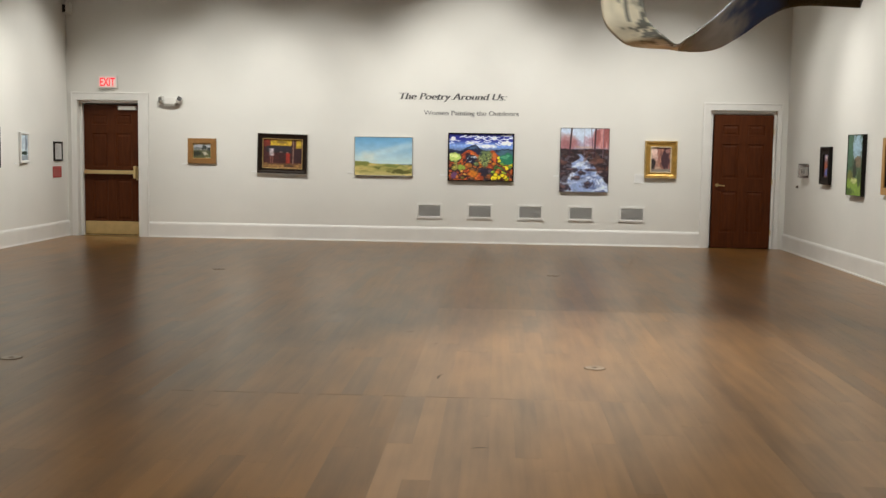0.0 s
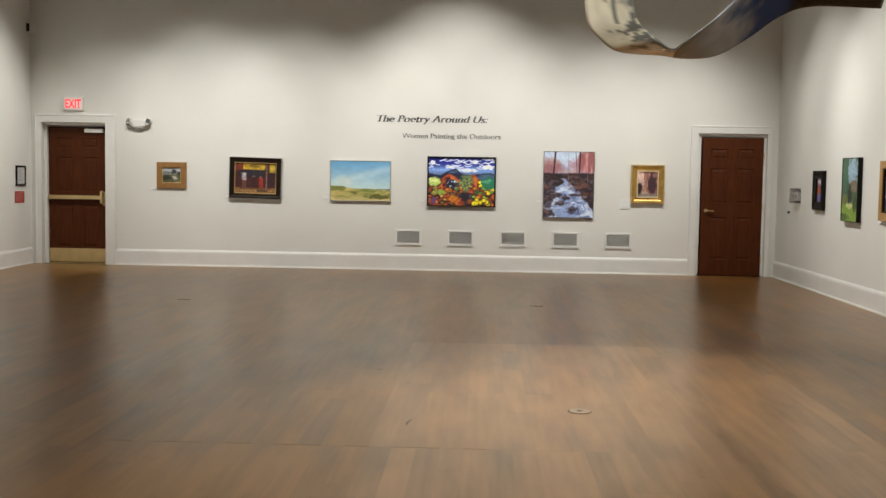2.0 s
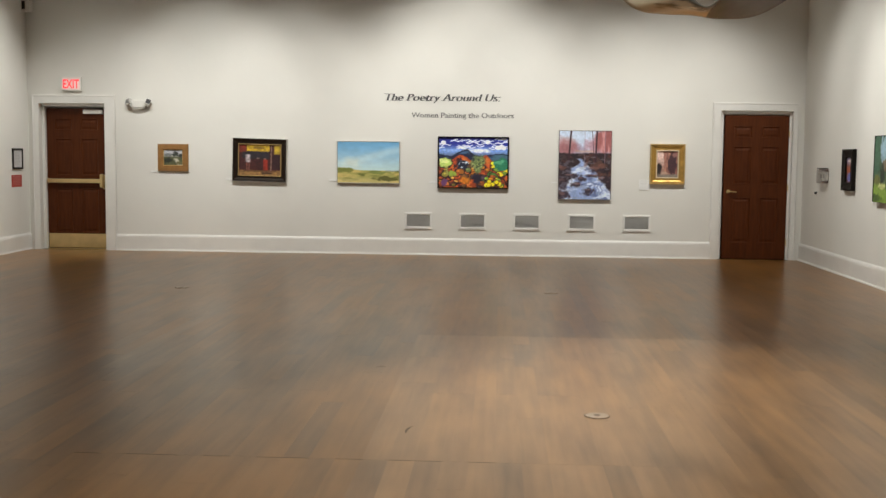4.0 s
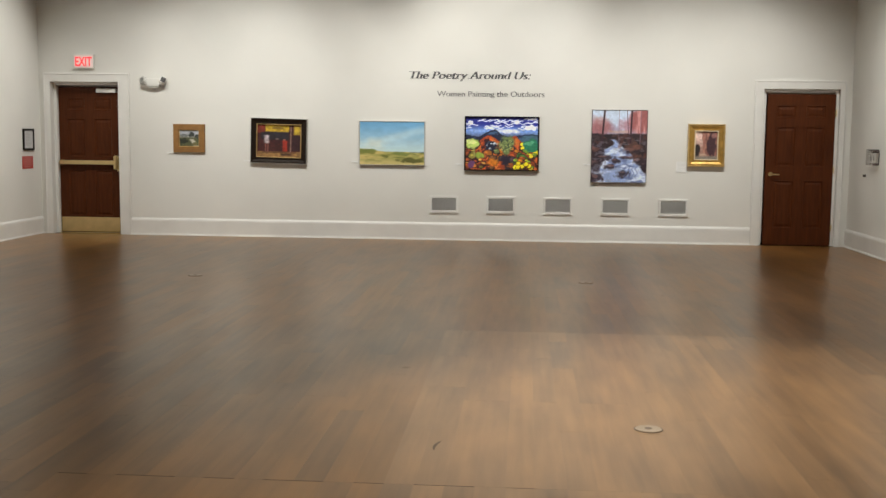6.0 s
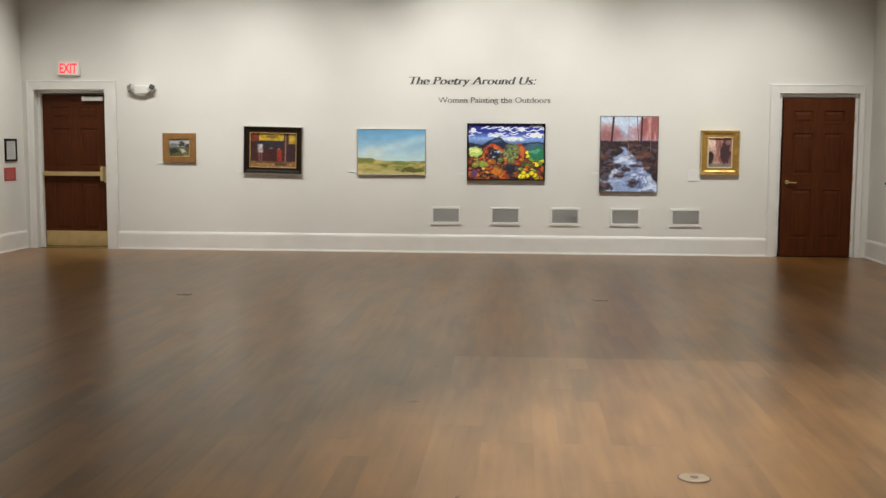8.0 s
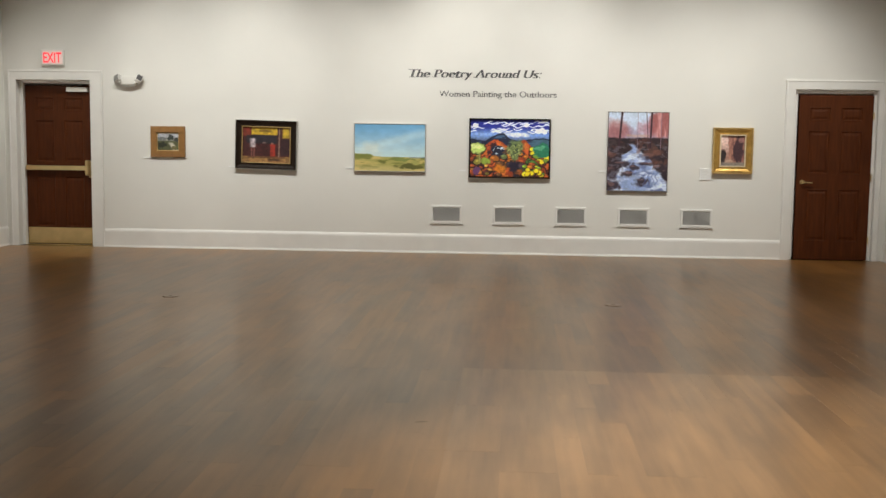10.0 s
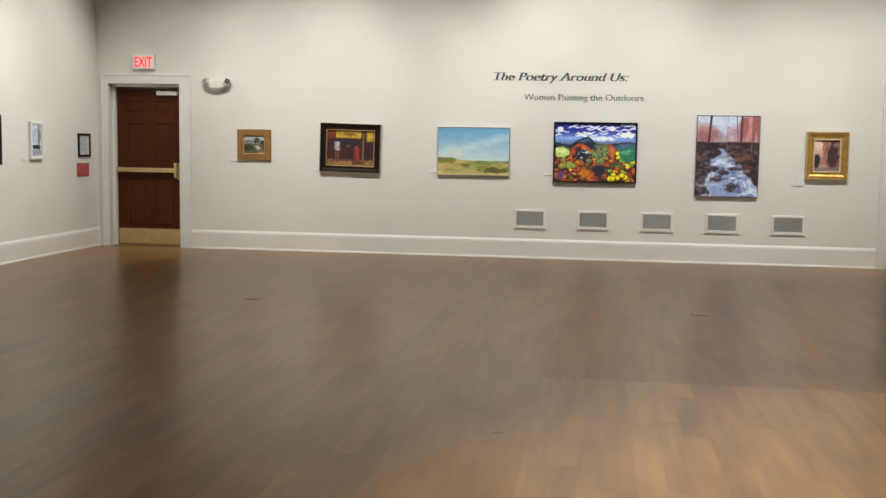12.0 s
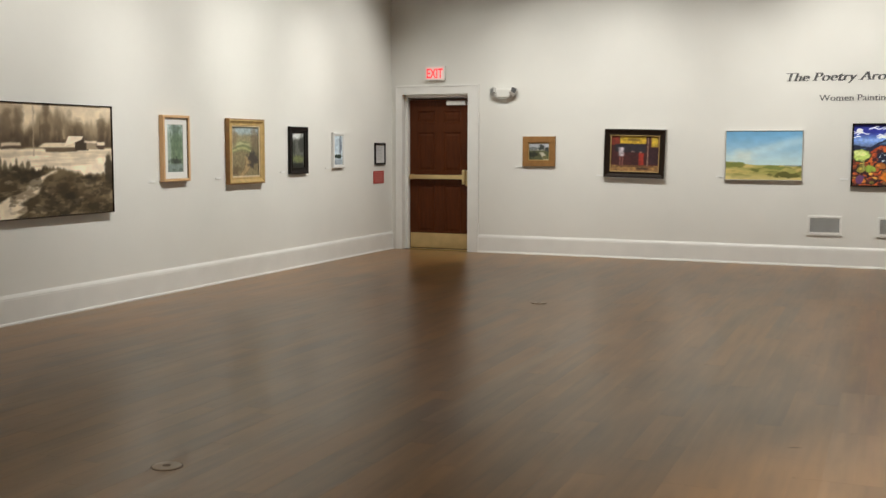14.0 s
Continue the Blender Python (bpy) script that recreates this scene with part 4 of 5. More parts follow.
def picture(wall, s0, s1, z0, z1, frames, painter, ground, label, nx=110, recess=0.012, inner=0.0, name="framed_painting", tilt=0.0):
    """frames: (name, profile, material, label) from outside to inside, each profile given from its own outer edge; inner: summed width."""
    w, h = s1 - s0, z1 - z0
    t = thing(name, on_wall(wall, (s0 + s1) / 2, (z0 + z1) / 2, 0.004) @ pose(0, 0, 0, 0, tilt, 0), label, "painting", "paintings on the gallery walls")
    deepest = 0.0
    for fname, inset, profile, material, flabel in frames:
        part(fname, rails(w - 2 * inset, h - 2 * inset, profile), material, t, flabel)
        deepest = profile[-1][1]
    ob = new("canvas", canvas_mesh("canvas", w - 2 * inner, h - 2 * inner, nx, ground, painter, max(0.010, deepest - recess)))
    ob.parent = t
    part("backing", boxed(-w / 2 + 0.012, w / 2 - 0.012, -max(0.010, deepest - recess) + 0.004, 0, -h / 2 + 0.012, h / 2 - 0.012), BROWN_WOOD, t)
    return t


def moulding(width, depth, lip=0.012):
    """A cove frame: a back edge, a raised rim, a hollow and an inner lip."""
    return [(0, 0), (0, depth * 0.92), (width * 0.06, depth), (width * 0.22, depth), (width * 0.34, depth * 0.86), (width * 0.62, depth * 0.68), (width * 0.80, depth * 0.66), (width * 0.84, depth * 0.74), (width * 0.93, depth * 0.74), (width, depth * 0.62), (width, depth * 0.62 - lip)]


def flat(width, depth, lip=0.012):
    return [(0, 0), (0, depth - 0.003), (0.003, depth), (width - 0.004, depth), (width, depth - 0.004), (width, depth - lip)]


# north wall
picture("north", 1.980, 2.438, 1.200, 1.603, [("frame", 0, flat(0.082, 0.032), OCHRE, "wide flat ochre frame"), ("liner", 0.082, flat(0.008, 0.024), GOLD_PALE, "thin gilt slip")],
        lane, (0.6, 0.6, 0.5), "small landscape in a wide ochre wooden frame", 110, inner=0.09)
picture("north", 3.110, 3.921, 1.056, 1.698, [("edge", 0, [(0, 0), (0, 0.05), (0.003, 0.052), (0.005, 0.050), (0.008, 0.046)], SILVER, "grey outer edge"), ("frame", 0.008, moulding(0.074, 0.052), BROWN_WOOD, "dark umber moulded frame"), ("liner", 0.082, flat(0.012, 0.036), GOLD_PALE, "pale gilt slip")],
        storefront, (0.4, 0.15, 0.1), "painting of a shopfront in a heavy dark brown frame", 200, inner=0.094, tilt=1.2)
picture("north", 4.670, 5.603, 1.052, 1.672, [("frame", 0, flat(0.010, 0.04, 0.006), SILVER, "narrow silvered float frame")],
        dunes, (0.7, 0.8, 0.85), "wide dune landscape under blue sky, thin silver frame", 220, recess=0.002, inner=0.010)
picture("north", 6.163, 7.207, 0.992, 1.752, [("frame", 0, flat(0.018, 0.05, 0.014), BLACK_WOOD, "narrow black frame")],
        autumn, (0.3, 0.3, 0.4), "vivid autumn hills under a swirling sky, black frame", 300, inner=0.018)
picture("north", 7.936, 8.702, 0.850, 1.855, [("frame", 0, flat(0.005, 0.042, 0.005), CANVAS_EDGE, "dark painted canvas edge")],
        creek, (0.3, 0.25, 0.3), "tall painting of a creek between red trees", 230, recess=0.003, inner=0.005)
picture("north", 9.261, 9.764, 1.086, 1.672, [("edge", 0, [(0, 0), (0, 0.050), (0.004, 0.055), (0.014, 0.055), (0.018, 0.046)], GOLD_PALE, "bright worn gilt rim"), ("frame", 0.018, moulding(0.070, 0.048), GOLD, "wide gilt cove frame"), ("liner", 0.088, flat(0.016, 0.038), CREAM, "bright gilt slip")],
        canyon, (0.6, 0.45, 0.4), "canyon painting in a wide gilt frame", 110, inner=0.104)
# west wall
picture("west", -1.79, -1.49, 1.190, 1.642, [("frame", 0, flat(0.03, 0.032), WHITE_FRAME, "white frame"), ("mat", 0.03, flat(0.012, 0.024, 0.004), MAT, "white mat")],
        mist, (0.6, 0.66, 0.66), "small misty painting in a white frame", 90, recess=0.002, inner=0.042)
picture("west", -2.86, -2.43, 1.136, 1.700, [("frame", 0, moulding(0.075, 0.032), BLACK_WOOD, "wide black frame")],
        glade, (0.3, 0.32, 0.3), "dark woodland painting in a wide black frame", 100, recess=0.004, inner=0.075)
picture("west", -4.16, -3.45, 1.052, 1.766, [("edge", 0, [(0, 0), (0, 0.050), (0.003, 0.052), (0.009, 0.052), (0.012, 0.046)], OCHRE, "worn brown outer edge"), ("frame", 0.012, moulding(0.062, 0.056), GOLD_PALE, "pale gilt moulded frame"), ("liner", 0.074, flat(0.016, 0.034), CREAM, "pale inner slip")],
        meadow, (0.6, 0.6, 0.45), "meadow landscape in a pale gilt frame", 150, recess=0.006, inner=0.09)
picture("west", -5.285, -4.85, 1.116, 1.773, [("frame", 0, flat(0.028, 0.05), MAPLE, "pale maple frame"), ("mat", 0.028, flat(0.066, 0.030, 0.004), MAT, "wide white mat")],
        reeds, (0.45, 0.58, 0.42), "green study in a pale maple frame, wide mat", 110, recess=0.002, inner=0.094)
picture("west", -7.93, -6.03, 0.864, 1.827, [("frame", 0, flat(0.009, 0.055, 0.008), BROWN_WOOD, "thin dark frame")],
        farm, (0.75, 0.7, 0.6), "large sepia snowy farm painting in thin frame", 260, recess=0.006, inner=0.009)
# east wall
picture("east", -2.36, -1.94, 1.085, 1.602, [("frame", 0, moulding(0.105, 0.05), BLACK_WOOD, "wide near-black frame")],
        sunset, (0.5, 0.35, 0.35), "small glowing view in a wide black frame", 60, inner=0.105)
picture("east", -3.70, -3.14, 0.985, 1.750, [("frame", 0, flat(0.006, 0.055, 0.006), BLACK_WOOD, "black canvas edge")],
        garden, (0.4, 0.5, 0.35), "tall green garden painting with black edges", 80, recess=0.003, inner=0.006)
picture("east", -5.06, -4.37, 1.038, 1.697, [("frame", 0, flat(0.085, 0.045), OAK, "flat oak frame"), ("liner", 0.085, flat(0.02, 0.03), BROWN_WOOD, "dark slip")],
        grove, (0.45, 0.45, 0.45), "grey woodland painting in a flat oak frame", 70, inner=0.105)


# ---- labels, notices and fittings ----
def label_card(wall, s, z, w=0.092, h=0.017, lines=2):
    """A small label on thick white board."""
    t = thing("wall_label", on_wall(wall, s, z, 0.0), "small white printed label beside a painting", "wall label", "labels beside the paintings")
    part("card", boxed(-w / 2, w / 2, -0.010, 0, -h / 2, h / 2, bevel=0.001), CARD, t)
    rnd = random.Random(int(abs(s) * 100))
    for k in range(lines):
        zz = h / 2 - h * (k + 0.8) / (lines + 0.7)
        part("print", boxed(-w * 0.4, w * (0.1 + 0.3 * rnd.random()), -0.0106, -0.010, zz - h * 0.02, zz + h * 0.02), SIGN_GREY, t)


for s, z in ((1.918, 1.190), (3.050, 1.090), (4.600, 1.093), (6.085, 1.081), (7.878, 1.096)):
    label_card("north", s, z)
label_card("north", 9.188, 1.075, 0.150, 0.150, 7)
for s, z in ((-1.91, 1.190), (-2.99, 1.163), (-4.30, 1.126), (-5.415, 1.123)):
    label_card("west", s, z)
for s, z in ((-1.85, 1.035), (-3.03, 0.974), (-4.32, 1.003)):
    label_card("east", s, z)

title = thing("wall_lettering", pose(5.387, -0.0005, 2.268), "large dark grey slanted vinyl lettering on the wall", "lettering")
lettering("letter", "The Poetry Around Us:", INK, 1.69, Matrix.Identity(4), title, shear=0.28, tall=0.86, thin=0.025, bold=0.040)
subtitle = thing("wall_lettering", pose(5.769, -0.0005, 2.026), "small dark grey upright vinyl lettering on the wall", "lettering")
lettering("letter", "Women Painting the Outdoors", INK, 1.502, Matrix.Identity(4), subtitle, tall=0.92, thin=0.016, bold=0.009)


def wall_vent(x):
    w, h = 0.40, 0.232
    t = thing("wall_vent", pose(x, 0, 0.511), "white framed air vent with grey louvres", "vent", "row of wall vents")
    part("frame", rails(w, h, [(0, 0), (0, 0.014), (0.004, 0.018), (0.024, 0.018), (0.03, 0.01), (0.03, 0.0)]), TRIM, t)
    part("ledge", boxed(-w / 2 - 0.012, w / 2 + 0.012, -0.018, 0, -h / 2 - 0.010, -h / 2 - 0.001, bevel=0.003), TRIM, t)
    part("backing", boxed(-w / 2 + 0.03, w / 2 - 0.03, -0.002, 0, -h / 2 + 0.03, h / 2 - 0.03), GRILLE_BACK, t)
    bm = boxed(-w / 2 + 0.031, w / 2 - 0.031, -0.001, 0.001, -0.0075, 0.0075)
    bmesh.ops.rotate(bm, verts=bm.verts, cent=(0, 0, 0), matrix=Matrix.Rotation(radians(-50), 3, "X"))
    me = mesh_of("slat", bm, GRILLE)
    for k in range(14):
        ob = new("slat", me)
        ob.parent = t
        ob.location = (0, -0.008, -h / 2 + 0.036 + k * 0.01225)


for x in (5.880, 6.683, 7.485, 8.288, 9.090):
    wall_vent(x)

# exit sign over the door
sign = thing("exit_sign", pose(0.690, 0, 2.482), "white box sign with glowing red letters", "exit sign")
part("housing", boxed(-0.150, 0.150, -0.05, 0, -0.100, 0.100, bevel=0.006), WHITE_PLASTIC, sign)
part("face", boxed(-0.138, 0.138, -0.053, -0.05, -0.088, 0.088), EXIT_FACE, sign, "pale lit face")
lettering("letter", "EXIT", EXIT_LETTER, 0.245, pose(-0.122, -0.0535, -0.066), sign, weight=0.02, tall=1.5)

# emergency light
lamp = thing("emergency_light", pose(1.708, 0, 2.184), "white twin-head emergency light on the wall", "emergency light")
bm = boxed(-0.105, 0.105, -0.085, 0, -0.048, 0.062, bevel=0.014)
part("body", bm, WHITE_PLASTIC, lamp)
# grey curved strip stands in for the body's shaded underside and its shadow
bm = bmesh.new()
for a in range(-9, 10):
    x, lift = a * 0.0148, 0.045 * (abs(a) / 9) ** 3
    box(bm, x - 0.0075, x + 0.0075, -0.070, -0.006, -0.072 + lift, -0.050 + lift)
bmesh.ops.remove_doubles(bm, verts=bm.verts, dist=0.0004)
part("yoke", bm, PALE_GREY, lamp, "pale grey curved strip standing for the shaded underside")
for sx in (-1, 1):
    bm = boxed(-0.042, 0.042, -0.040, 0.034, -0.048, 0.046, bevel=0.012)
    rod(bm, (0, 0, -0.040), (-sx * 0.030, 0.010, -0.075), 0.016, 0.014, 12)
    head = part("lamp_head", bm, WHITE_PLASTIC if sx > 0 else PALE_GREY, lamp, "swivelling lamp head", pose(sx * 0.136, -0.060, 0.026, -24, sx * 26, sx * 22))
    part("lens", boxed(-0.034, 0.034, -0.047, -0.040, -0.036, 0.036, bevel=0.004), LENS if sx > 0 else CLEAR, head, "square lamp lens")

# framed notice and red placard beside the exit door
notice = thing("framed_notice", on_wall("west", -0.40, 1.362, 0.0), "printed notice in a thin black frame", "notice")
part("frame", rails(0.33, 0.305, flat(0.028, 0.022, 0.012)), BLACK_WOOD, notice)
part("sheet", boxed(-0.139, 0.139, -0.010, 0, -0.126, 0.126), plain("notice_paper", (0.60, 0.60, 0.60), 0.3, vary=0.03), notice)
for k in range(9):
    part("print", boxed(-0.095, 0.085 - 0.02 * (k % 3), -0.0108, -0.010, 0.085 - 0.021 * k, 0.091 - 0.021 * k), GREY_PLASTIC, notice)
placard = thing("red_placard", on_wall("west", -0.43, 1.038, 0.0), "red safety placard with pale printing", "sign")
part("plate", boxed(-0.165, 0.165, -0.005, 0, -0.088, 0.088, bevel=0.002), RED_SIGN, placard)
for k in range(6):
    part("print", boxed(-0.13, 0.12 - 0.03 * (k % 2), -0.0058, -0.005, 0.062 - 0.024 * k, 0.068 - 0.024 * k), SIGN_TEXT, placard)

# sensor high in the corner
sensor = thing("wall_detector", on_wall("west", -0.095, 3.62, 0.0), "small white detector box high in the corner", "detector")
part("body", boxed(-0.055, 0.06, -0.125, 0, -0.085, 0.085, bevel=0.012), WHITE_PLASTIC, sensor)
part("lens", boxed(-0.062, -0.053, -0.06, -0.012, -0.06, 0.06, bevel=0.003), BLACK_PLASTIC, sensor, "dark detector window")

# thermostat in its clear guard, with a small black knob below
guard = thing("thermostat", on_wall("east", -1.12, 1.250, 0.0), "white thermostat under a clear plastic guard", "thermostat")
part("body", boxed(-0.085, 0.085, -0.035, 0, -0.065, 0.060, bevel=0.008), WHITE_PLASTIC, guard)
part("dial", rod(bmesh.new(), (0, -0.035, -0.005), (0, -0.045, -0.005), 0.034, 0.028, 20), GREY_PLASTIC, guard)
part("cover", boxed(-0.150, 0.150, -0.085, -0.001, -0.100, 0.095, bevel=0.02), CLEAR, guard, "clear plastic cover")
part("rim", boxed(-0.120, 0.120, -0.087, -0.004, 0.0955, 0.107, bevel=0.003), BLACK_PLASTIC, guard, "black rim along the top")
knob = thing("wall_sensor", on_wall("east", -0.725, 1.009, 0.0), "small black round sensor on the wall", "sensor")
part("dial", rod(rod(bmesh.new(), (0, 0, 0), (0, -0.012, 0), 0.02, 0.018), (0, -0.012, 0), (0, -0.03, 0), 0.012, 0.016), BLACK_PLASTIC, knob)


# floor outlets
def floor_outlet(x, y):
    t = thing("floor_outlet", pose(x, y, 0.0), "round pale floor outlet cover set in the boards", "floor outlet", "floor outlet covers")
    part("ring", rod(bmesh.new(), (0, 0, 0.0), (0, 0, 0.0025), 0.074, 0.073, 32), OUTLET_DARK, t, "dark seam ring")
    part("plate", rod(bmesh.new(), (0, 0, 0.0025), (0, 0, 0.005), 0.068, 0.066, 32), OUTLET, t)
    part("cap", rod(bmesh.new(), (0, 0, 0.005), (0, 0, 0.006), 0.018, 0.020, 20), OUTLET_DARK, t, "dark screw cap")


for x, y in ((3.612, -4.35), (7.650, -4.31), (3.634, -10.02), (7.651, -9.865)):
    floor_outlet(x, y)


def scuff_mark(x, y, length, turn, bend):
    """A thin dark rubber scuff, bowed along its length."""
    bm = bmesh.new()
    rows = []
    for k in range(9):
        a = k / 8 - 0.5
        w = 0.008 * (1 - 3.2 * a * a)
        rows.append([bm.verts.new((bend * (4 * a * a - 1) + side * w, a * length, 0.0008)) for side in (-1, 1)])
    for a, b in zip(rows, rows[1:]):
        bm.faces.new((a[0], a[1], b[1], b[0]))
    part("scuff_mark", bm, SCUFF, FLOOR, "dark rubber scuff", pose(x, y, 0, 0, 0, turn))


for spec in ((6.615, -10.27, 0.16, -9, 0.014), (6.275, -8.56, 0.07, -70, 0.006), (6.90, -11.95, 0.09, -80, 0.008)):
    scuff_mark(*spec)


# ---- hanging ribbon ----
def spline(keys, n):
    """Catmull-Rom through rows of numbers."""
    k = np.array(keys, float)
    k = np.vstack([2 * k[0] - k[1], k, 2 * k[-1] - k[-2]])
    out = []
    for i in range(1, len(k) - 2):
        for t in np.linspace(0, 1, n, endpoint=False):
            a, b, c, d = k[i - 1], k[i], k[i + 1], k[i + 2]
            out.append(0.5 * (2 * b + (c - a) * t + (2 * a - 5 * b + 4 * c - d) * t * t + (3 * b - a - 3 * c + d) * t**3))
    out.append(k[-2])
    return np.array(out)


# centre line x, y, z; half-width vector x, y, z
RIB = spline([
    (7.484, -12.33, 2.249, 0.082, -0.060, 0.001),
    (7.503, -12.35, 2.072, 0.087, -0.060, 0.001),
    (7.551, -12.37, 2.002, 0.082, -0.060, 0.009),
    (7.605, -12.39, 1.961, 0.065, -0.060, 0.015),
    (7.709, -12.40, 1.938, 0.010, -0.060, 0.005),
    (7.776, -12.39, 1.948, -0.009, -0.060, 0.024),
    (7.893, -12.38, 1.998, -0.013, -0.060, 0.063),
    (8.005, -12.37, 2.081, -0.020, -0.060, 0.081),
    (8.133, -12.37, 2.177, -0.020, -0.060, 0.087),
    (8.263, -12.37, 2.213, -0.013, -0.060, 0.084),
    (8.542, -12.37, 2.203, 0.007, -0.060, 0.079),
], 14)
ribbon = thing("hanging_ribbon_sculpture", pose(7.92, -12.35, 1.90), "twisting painted metal ribbon hung from the ceiling", "sculpture")
n, m_ = len(RIB), 13
vs, cols = [], []
for i, row in enumerate(RIB):
    c, w = Vector(row[:3]) - Vector((7.92, -12.35, 1.90)), Vector(row[3:])
    for j in range(m_):
        q = j / (m_ - 1) * 2 - 1
        vs.append(c + w * q)
        a = i / (n - 1)
        f = float(fbm(np.array([a * 14.0]), np.array([q * 2 + 9.0]), 4)[0])
        g = float(fbm(np.array([a * 30.0 + q * 3]), np.array([q * 5 + 3.0]), 7)[0])
        if a < 0.45:
            col = Vector((0.74, 0.68, 0.52)).lerp(Vector((0.16, 0.16, 0.14)), step(0.45, 0.6, g + 0.25 * q - 0.1))
            col = col.lerp(Vector((0.78, 0.57, 0.30)), float(step(0.2, 0.4, a) * step(0.5, -0.4, q)))
        else:
            col = Vector((0.18, 0.16, 0.12)).lerp(Vector((0.52, 0.54, 0.56)), float(step(0.46, 0.62, a)))
            col = col.lerp(Vector((0.03, 0.075, 0.22)), float(step(0.62, 0.74, a + 0.2 * (f - 0.5))))
            col = col.lerp(Vector((0.025, 0.022, 0.015)), float(step(0.78, 0.88, a)))
        cols.append((*(col * (0.7 + 0.6 * f)), 1))
me = bpy.data.meshes.new("band")
me.from_pydata(vs, [], [(i * m_ + j, i * m_ + j + 1, (i + 1) * m_ + j + 1, (i + 1) * m_ + j) for i in range(n - 1) for j in range(m_ - 1)])
layer = me.color_attributes.new("paint", "FLOAT_COLOR", "POINT")
layer.data.foreach_set("color", [q for c in cols for q in c])
me.polygons.foreach_set("use_smooth", [True] * len(me.polygons))
me.materials.append(RIBBON)
band = new("band", me)
band.parent = ribbon
sol = band.modifiers.new("thickness", "SOLIDIFY")
sol.thickness, sol.offset = 0.004, 0
for i in (0, n - 1):
    top = Vector(RIB[i][:3]) - Vector((7.92, -12.35, 1.90))
    part("wire", rod(bmesh.new(), top, (top.x, top.y, CEIL - 1.90), 0.0015, n=6), STEEL, ribbon, "thin steel hanging wire")


# ---- track lighting and added fill lamps ----
def track(a, b):
    t = thing("light_track", Matrix.Translation((Vector(a) + Vector(b)) / 2), "white ceiling track for spotlights", "light track", "ceiling light tracks")
    d = (Vector(b) - Vector(a)) / 2
    part("rail", boxed(-abs(d.x) - 0.018, abs(d.x) + 0.018, -abs(d.y) - 0.018, abs(d.y) + 0.018, -0.035, 0, bevel=0.003), TRIM, t)


for a, b in (((1.5, -3.0, CEIL), (10.2, -3.0, CEIL)), ((2.9, -18.5, CEIL), (2.9, -3.0, CEIL)), ((XR - 2.9, -18.5, CEIL), (XR - 2.9, -3.0, CEIL))):
    track(a, b)
# all bodies are out of view; the floor and end-of-wall lamps are added fill
for x, y, tx, ty, tz, watts, cone in HEADS:
    top = Vector((x, y, CEIL - 0.035))
    eye = top - Vector((0, 0, 0.16))
    head = thing("track_spotlight", Matrix.Translation(eye), "white cylindrical ceiling spotlight, unseen, some added as fill", "spotlight", "track spotlights")
    way = (Vector((tx, ty, tz)) - eye).normalized()
    bm = bmesh.new()
    bmesh.ops.create_cone(bm, cap_ends=False, segments=20, radius1=0.05, radius2=0.055, depth=0.16, matrix=way.to_track_quat("Z", "Y").to_matrix().to_4x4())
    bmesh.ops.create_circle(bm, cap_ends=True, segments=20, radius=0.05, matrix=Matrix.Translation(-way * 0.08) @ way.to_track_quat("Z", "Y").to_matrix().to_4x4())
    part("housing", bm, TRIM, head)
    part("stem", rod(bmesh.new(), (0, 0, 0.05), (0, 0, 0.16), 0.01), TRIM, head)
    spot(eye + way * 0.09, (tx, ty, tz), watts, cone)


# ---- floor boards ----
BW = 0.129


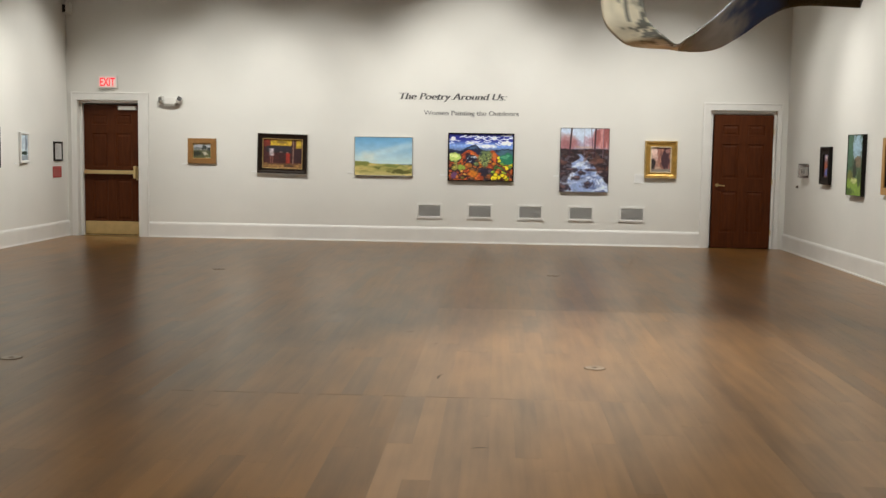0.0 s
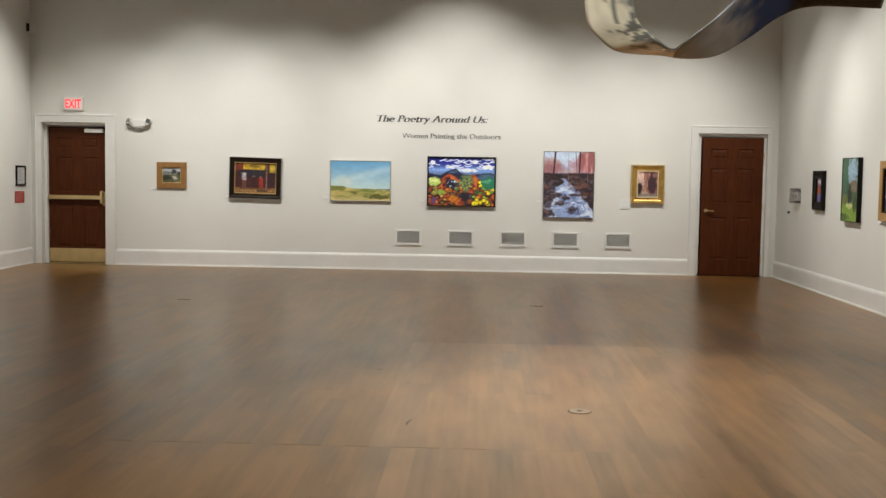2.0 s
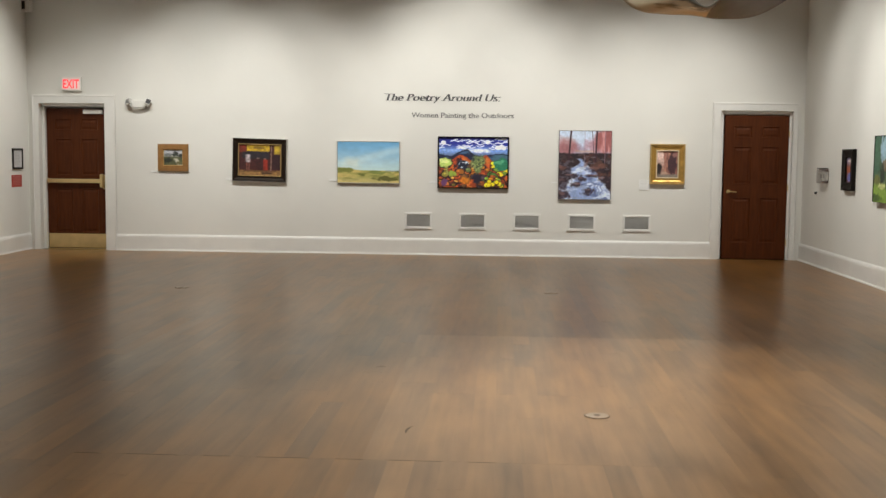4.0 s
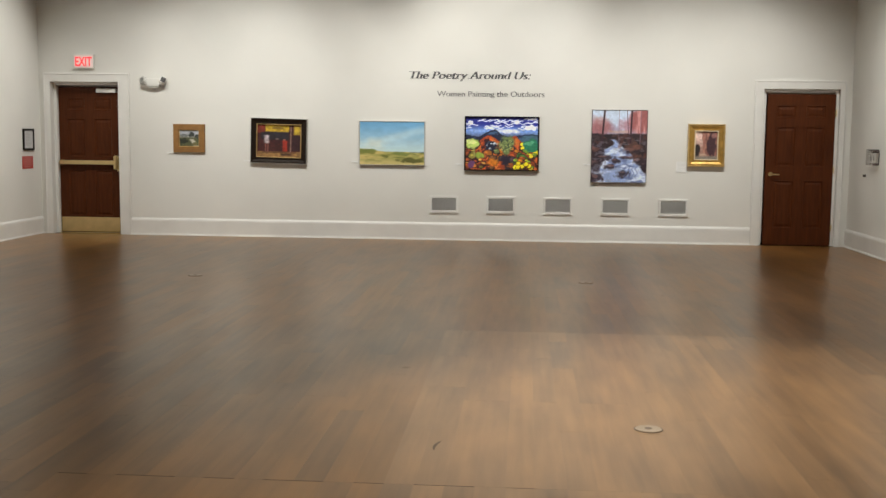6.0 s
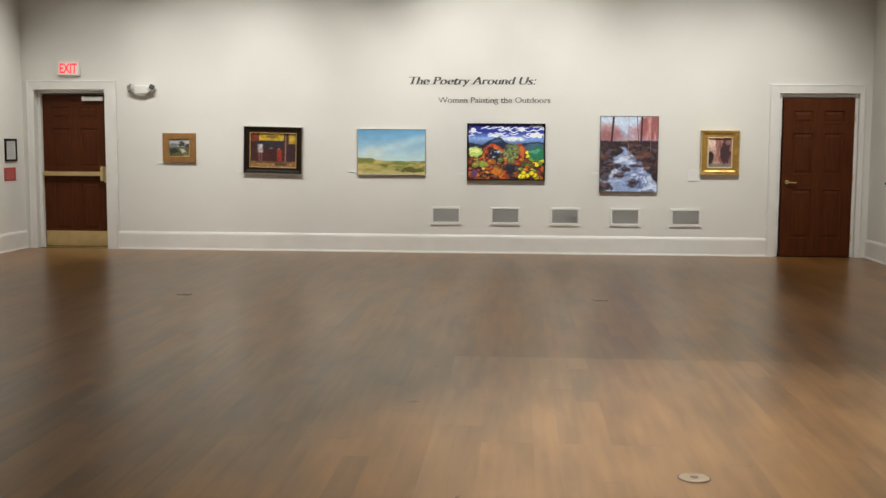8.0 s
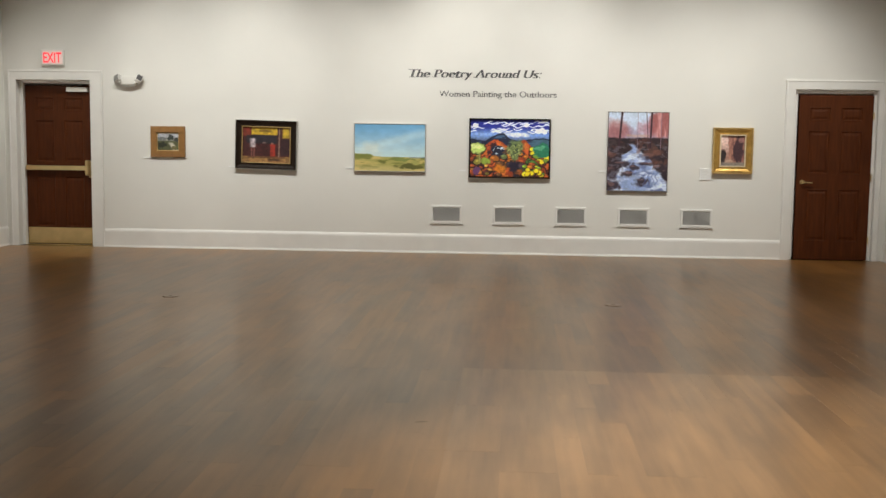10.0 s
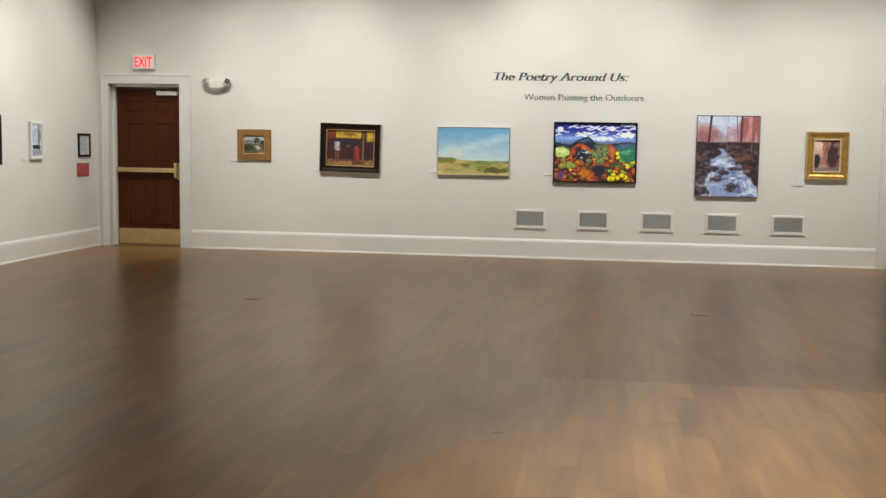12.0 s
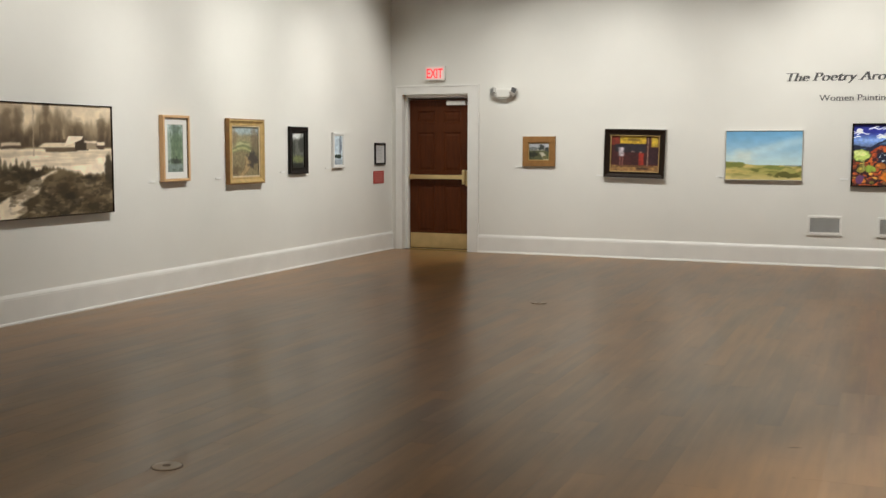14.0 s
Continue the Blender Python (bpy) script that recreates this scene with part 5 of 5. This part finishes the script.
def board_mesh(length, near=0.0004, far=0.0004):
    """A board with eased long edges and a gap at its ends."""
    q, w, d = 0.0010, BW, -0.0003
    vs = [(q, near, 0), (w - q, near, 0), (w - q, length - far, 0), (q, length - far, 0), (0, near, d), (w, near, d), (w, length - far, d), (0, length - far, d)]
    return vs, [(0, 1, 2, 3), (5, 6, 2, 1), (7, 4, 0, 3)]


def is_new(x, y):
    return (6.43 < x < 9.3 and -13.0 < y < -7.18) or (4.37 < x < 4.50 and -8.8 < y < -6.1)


JOINT = -10.86    # an old seam where the boards have drawn apart
rnd = random.Random(4)
shared, rest = {}, {False: ([], []), True: ([], [])}
count = 0
r = 0
while r * BW - 0.02 < XR:
    x = r * BW - 0.02
    y = YB
    cut = [-7.18] if 6.43 - 1e-6 < x < 9.3 else ([-8.8, -6.1] if 4.3 < x < 4.45 else [])
    if 4.9 < x < 7.9:
        cut = [JOINT] + cut
    while y < 0.0:
        length = rnd.choice((0.9, 1.2, 1.5, 1.8, 2.1))
        if y == YB:
            length = rnd.choice((0.5, 0.7, 1.1, 1.5))
        end = min(y + length, 0.0)
        for c in cut:
            if y < c - 1e-6 and end > c - 0.25:
                end = min(end, c) if end > c else c
        for c in (0.0,):
            if c - end < 0.3:
                end = c
        length = round(end - y, 3)
        fresh = is_new(x + BW / 2, y + length / 2)
        near = 3.6 < x < 9.4 and -13.4 < y < -9.2
        if near and count < 300:
            gap = 0.0004 if (r * 7) % 5 < 2 else 0.003
            ends = tuple(gap if abs(c - JOINT) < 1e-6 and 4.9 < x < 7.2 else 0.0004 for c in (y, end))
            key = (length, fresh, ends)
            if key not in shared:
                me = bpy.data.meshes.new("board")
                v, f = board_mesh(length, *ends)
                me.from_pydata(v, [], f)
                me.materials.append(BOARD_NEW if fresh else BOARD)
                shared[key] = me
            ob = new("board", shared[key])
            ob.parent = FLOOR
            ob.location = (x, y, 0)
            count += 1
        else:
            v, f = board_mesh(length)
            V, F = rest[fresh]
            k = len(V)
            V += [(a + x, b + y, c) for a, b, c in v]
            F += [tuple(i + k for i in q) for q in f]
        y = end
    r += 1
for fresh, (V, F) in rest.items():
    me = bpy.data.meshes.new("boards")
    me.from_pydata(V, [], F)
    me.materials.append(BOARD_NEW if fresh else BOARD)
    ob = new("boards", me)
    ob.parent = FLOOR
    tagged(ob, kind="stuff")
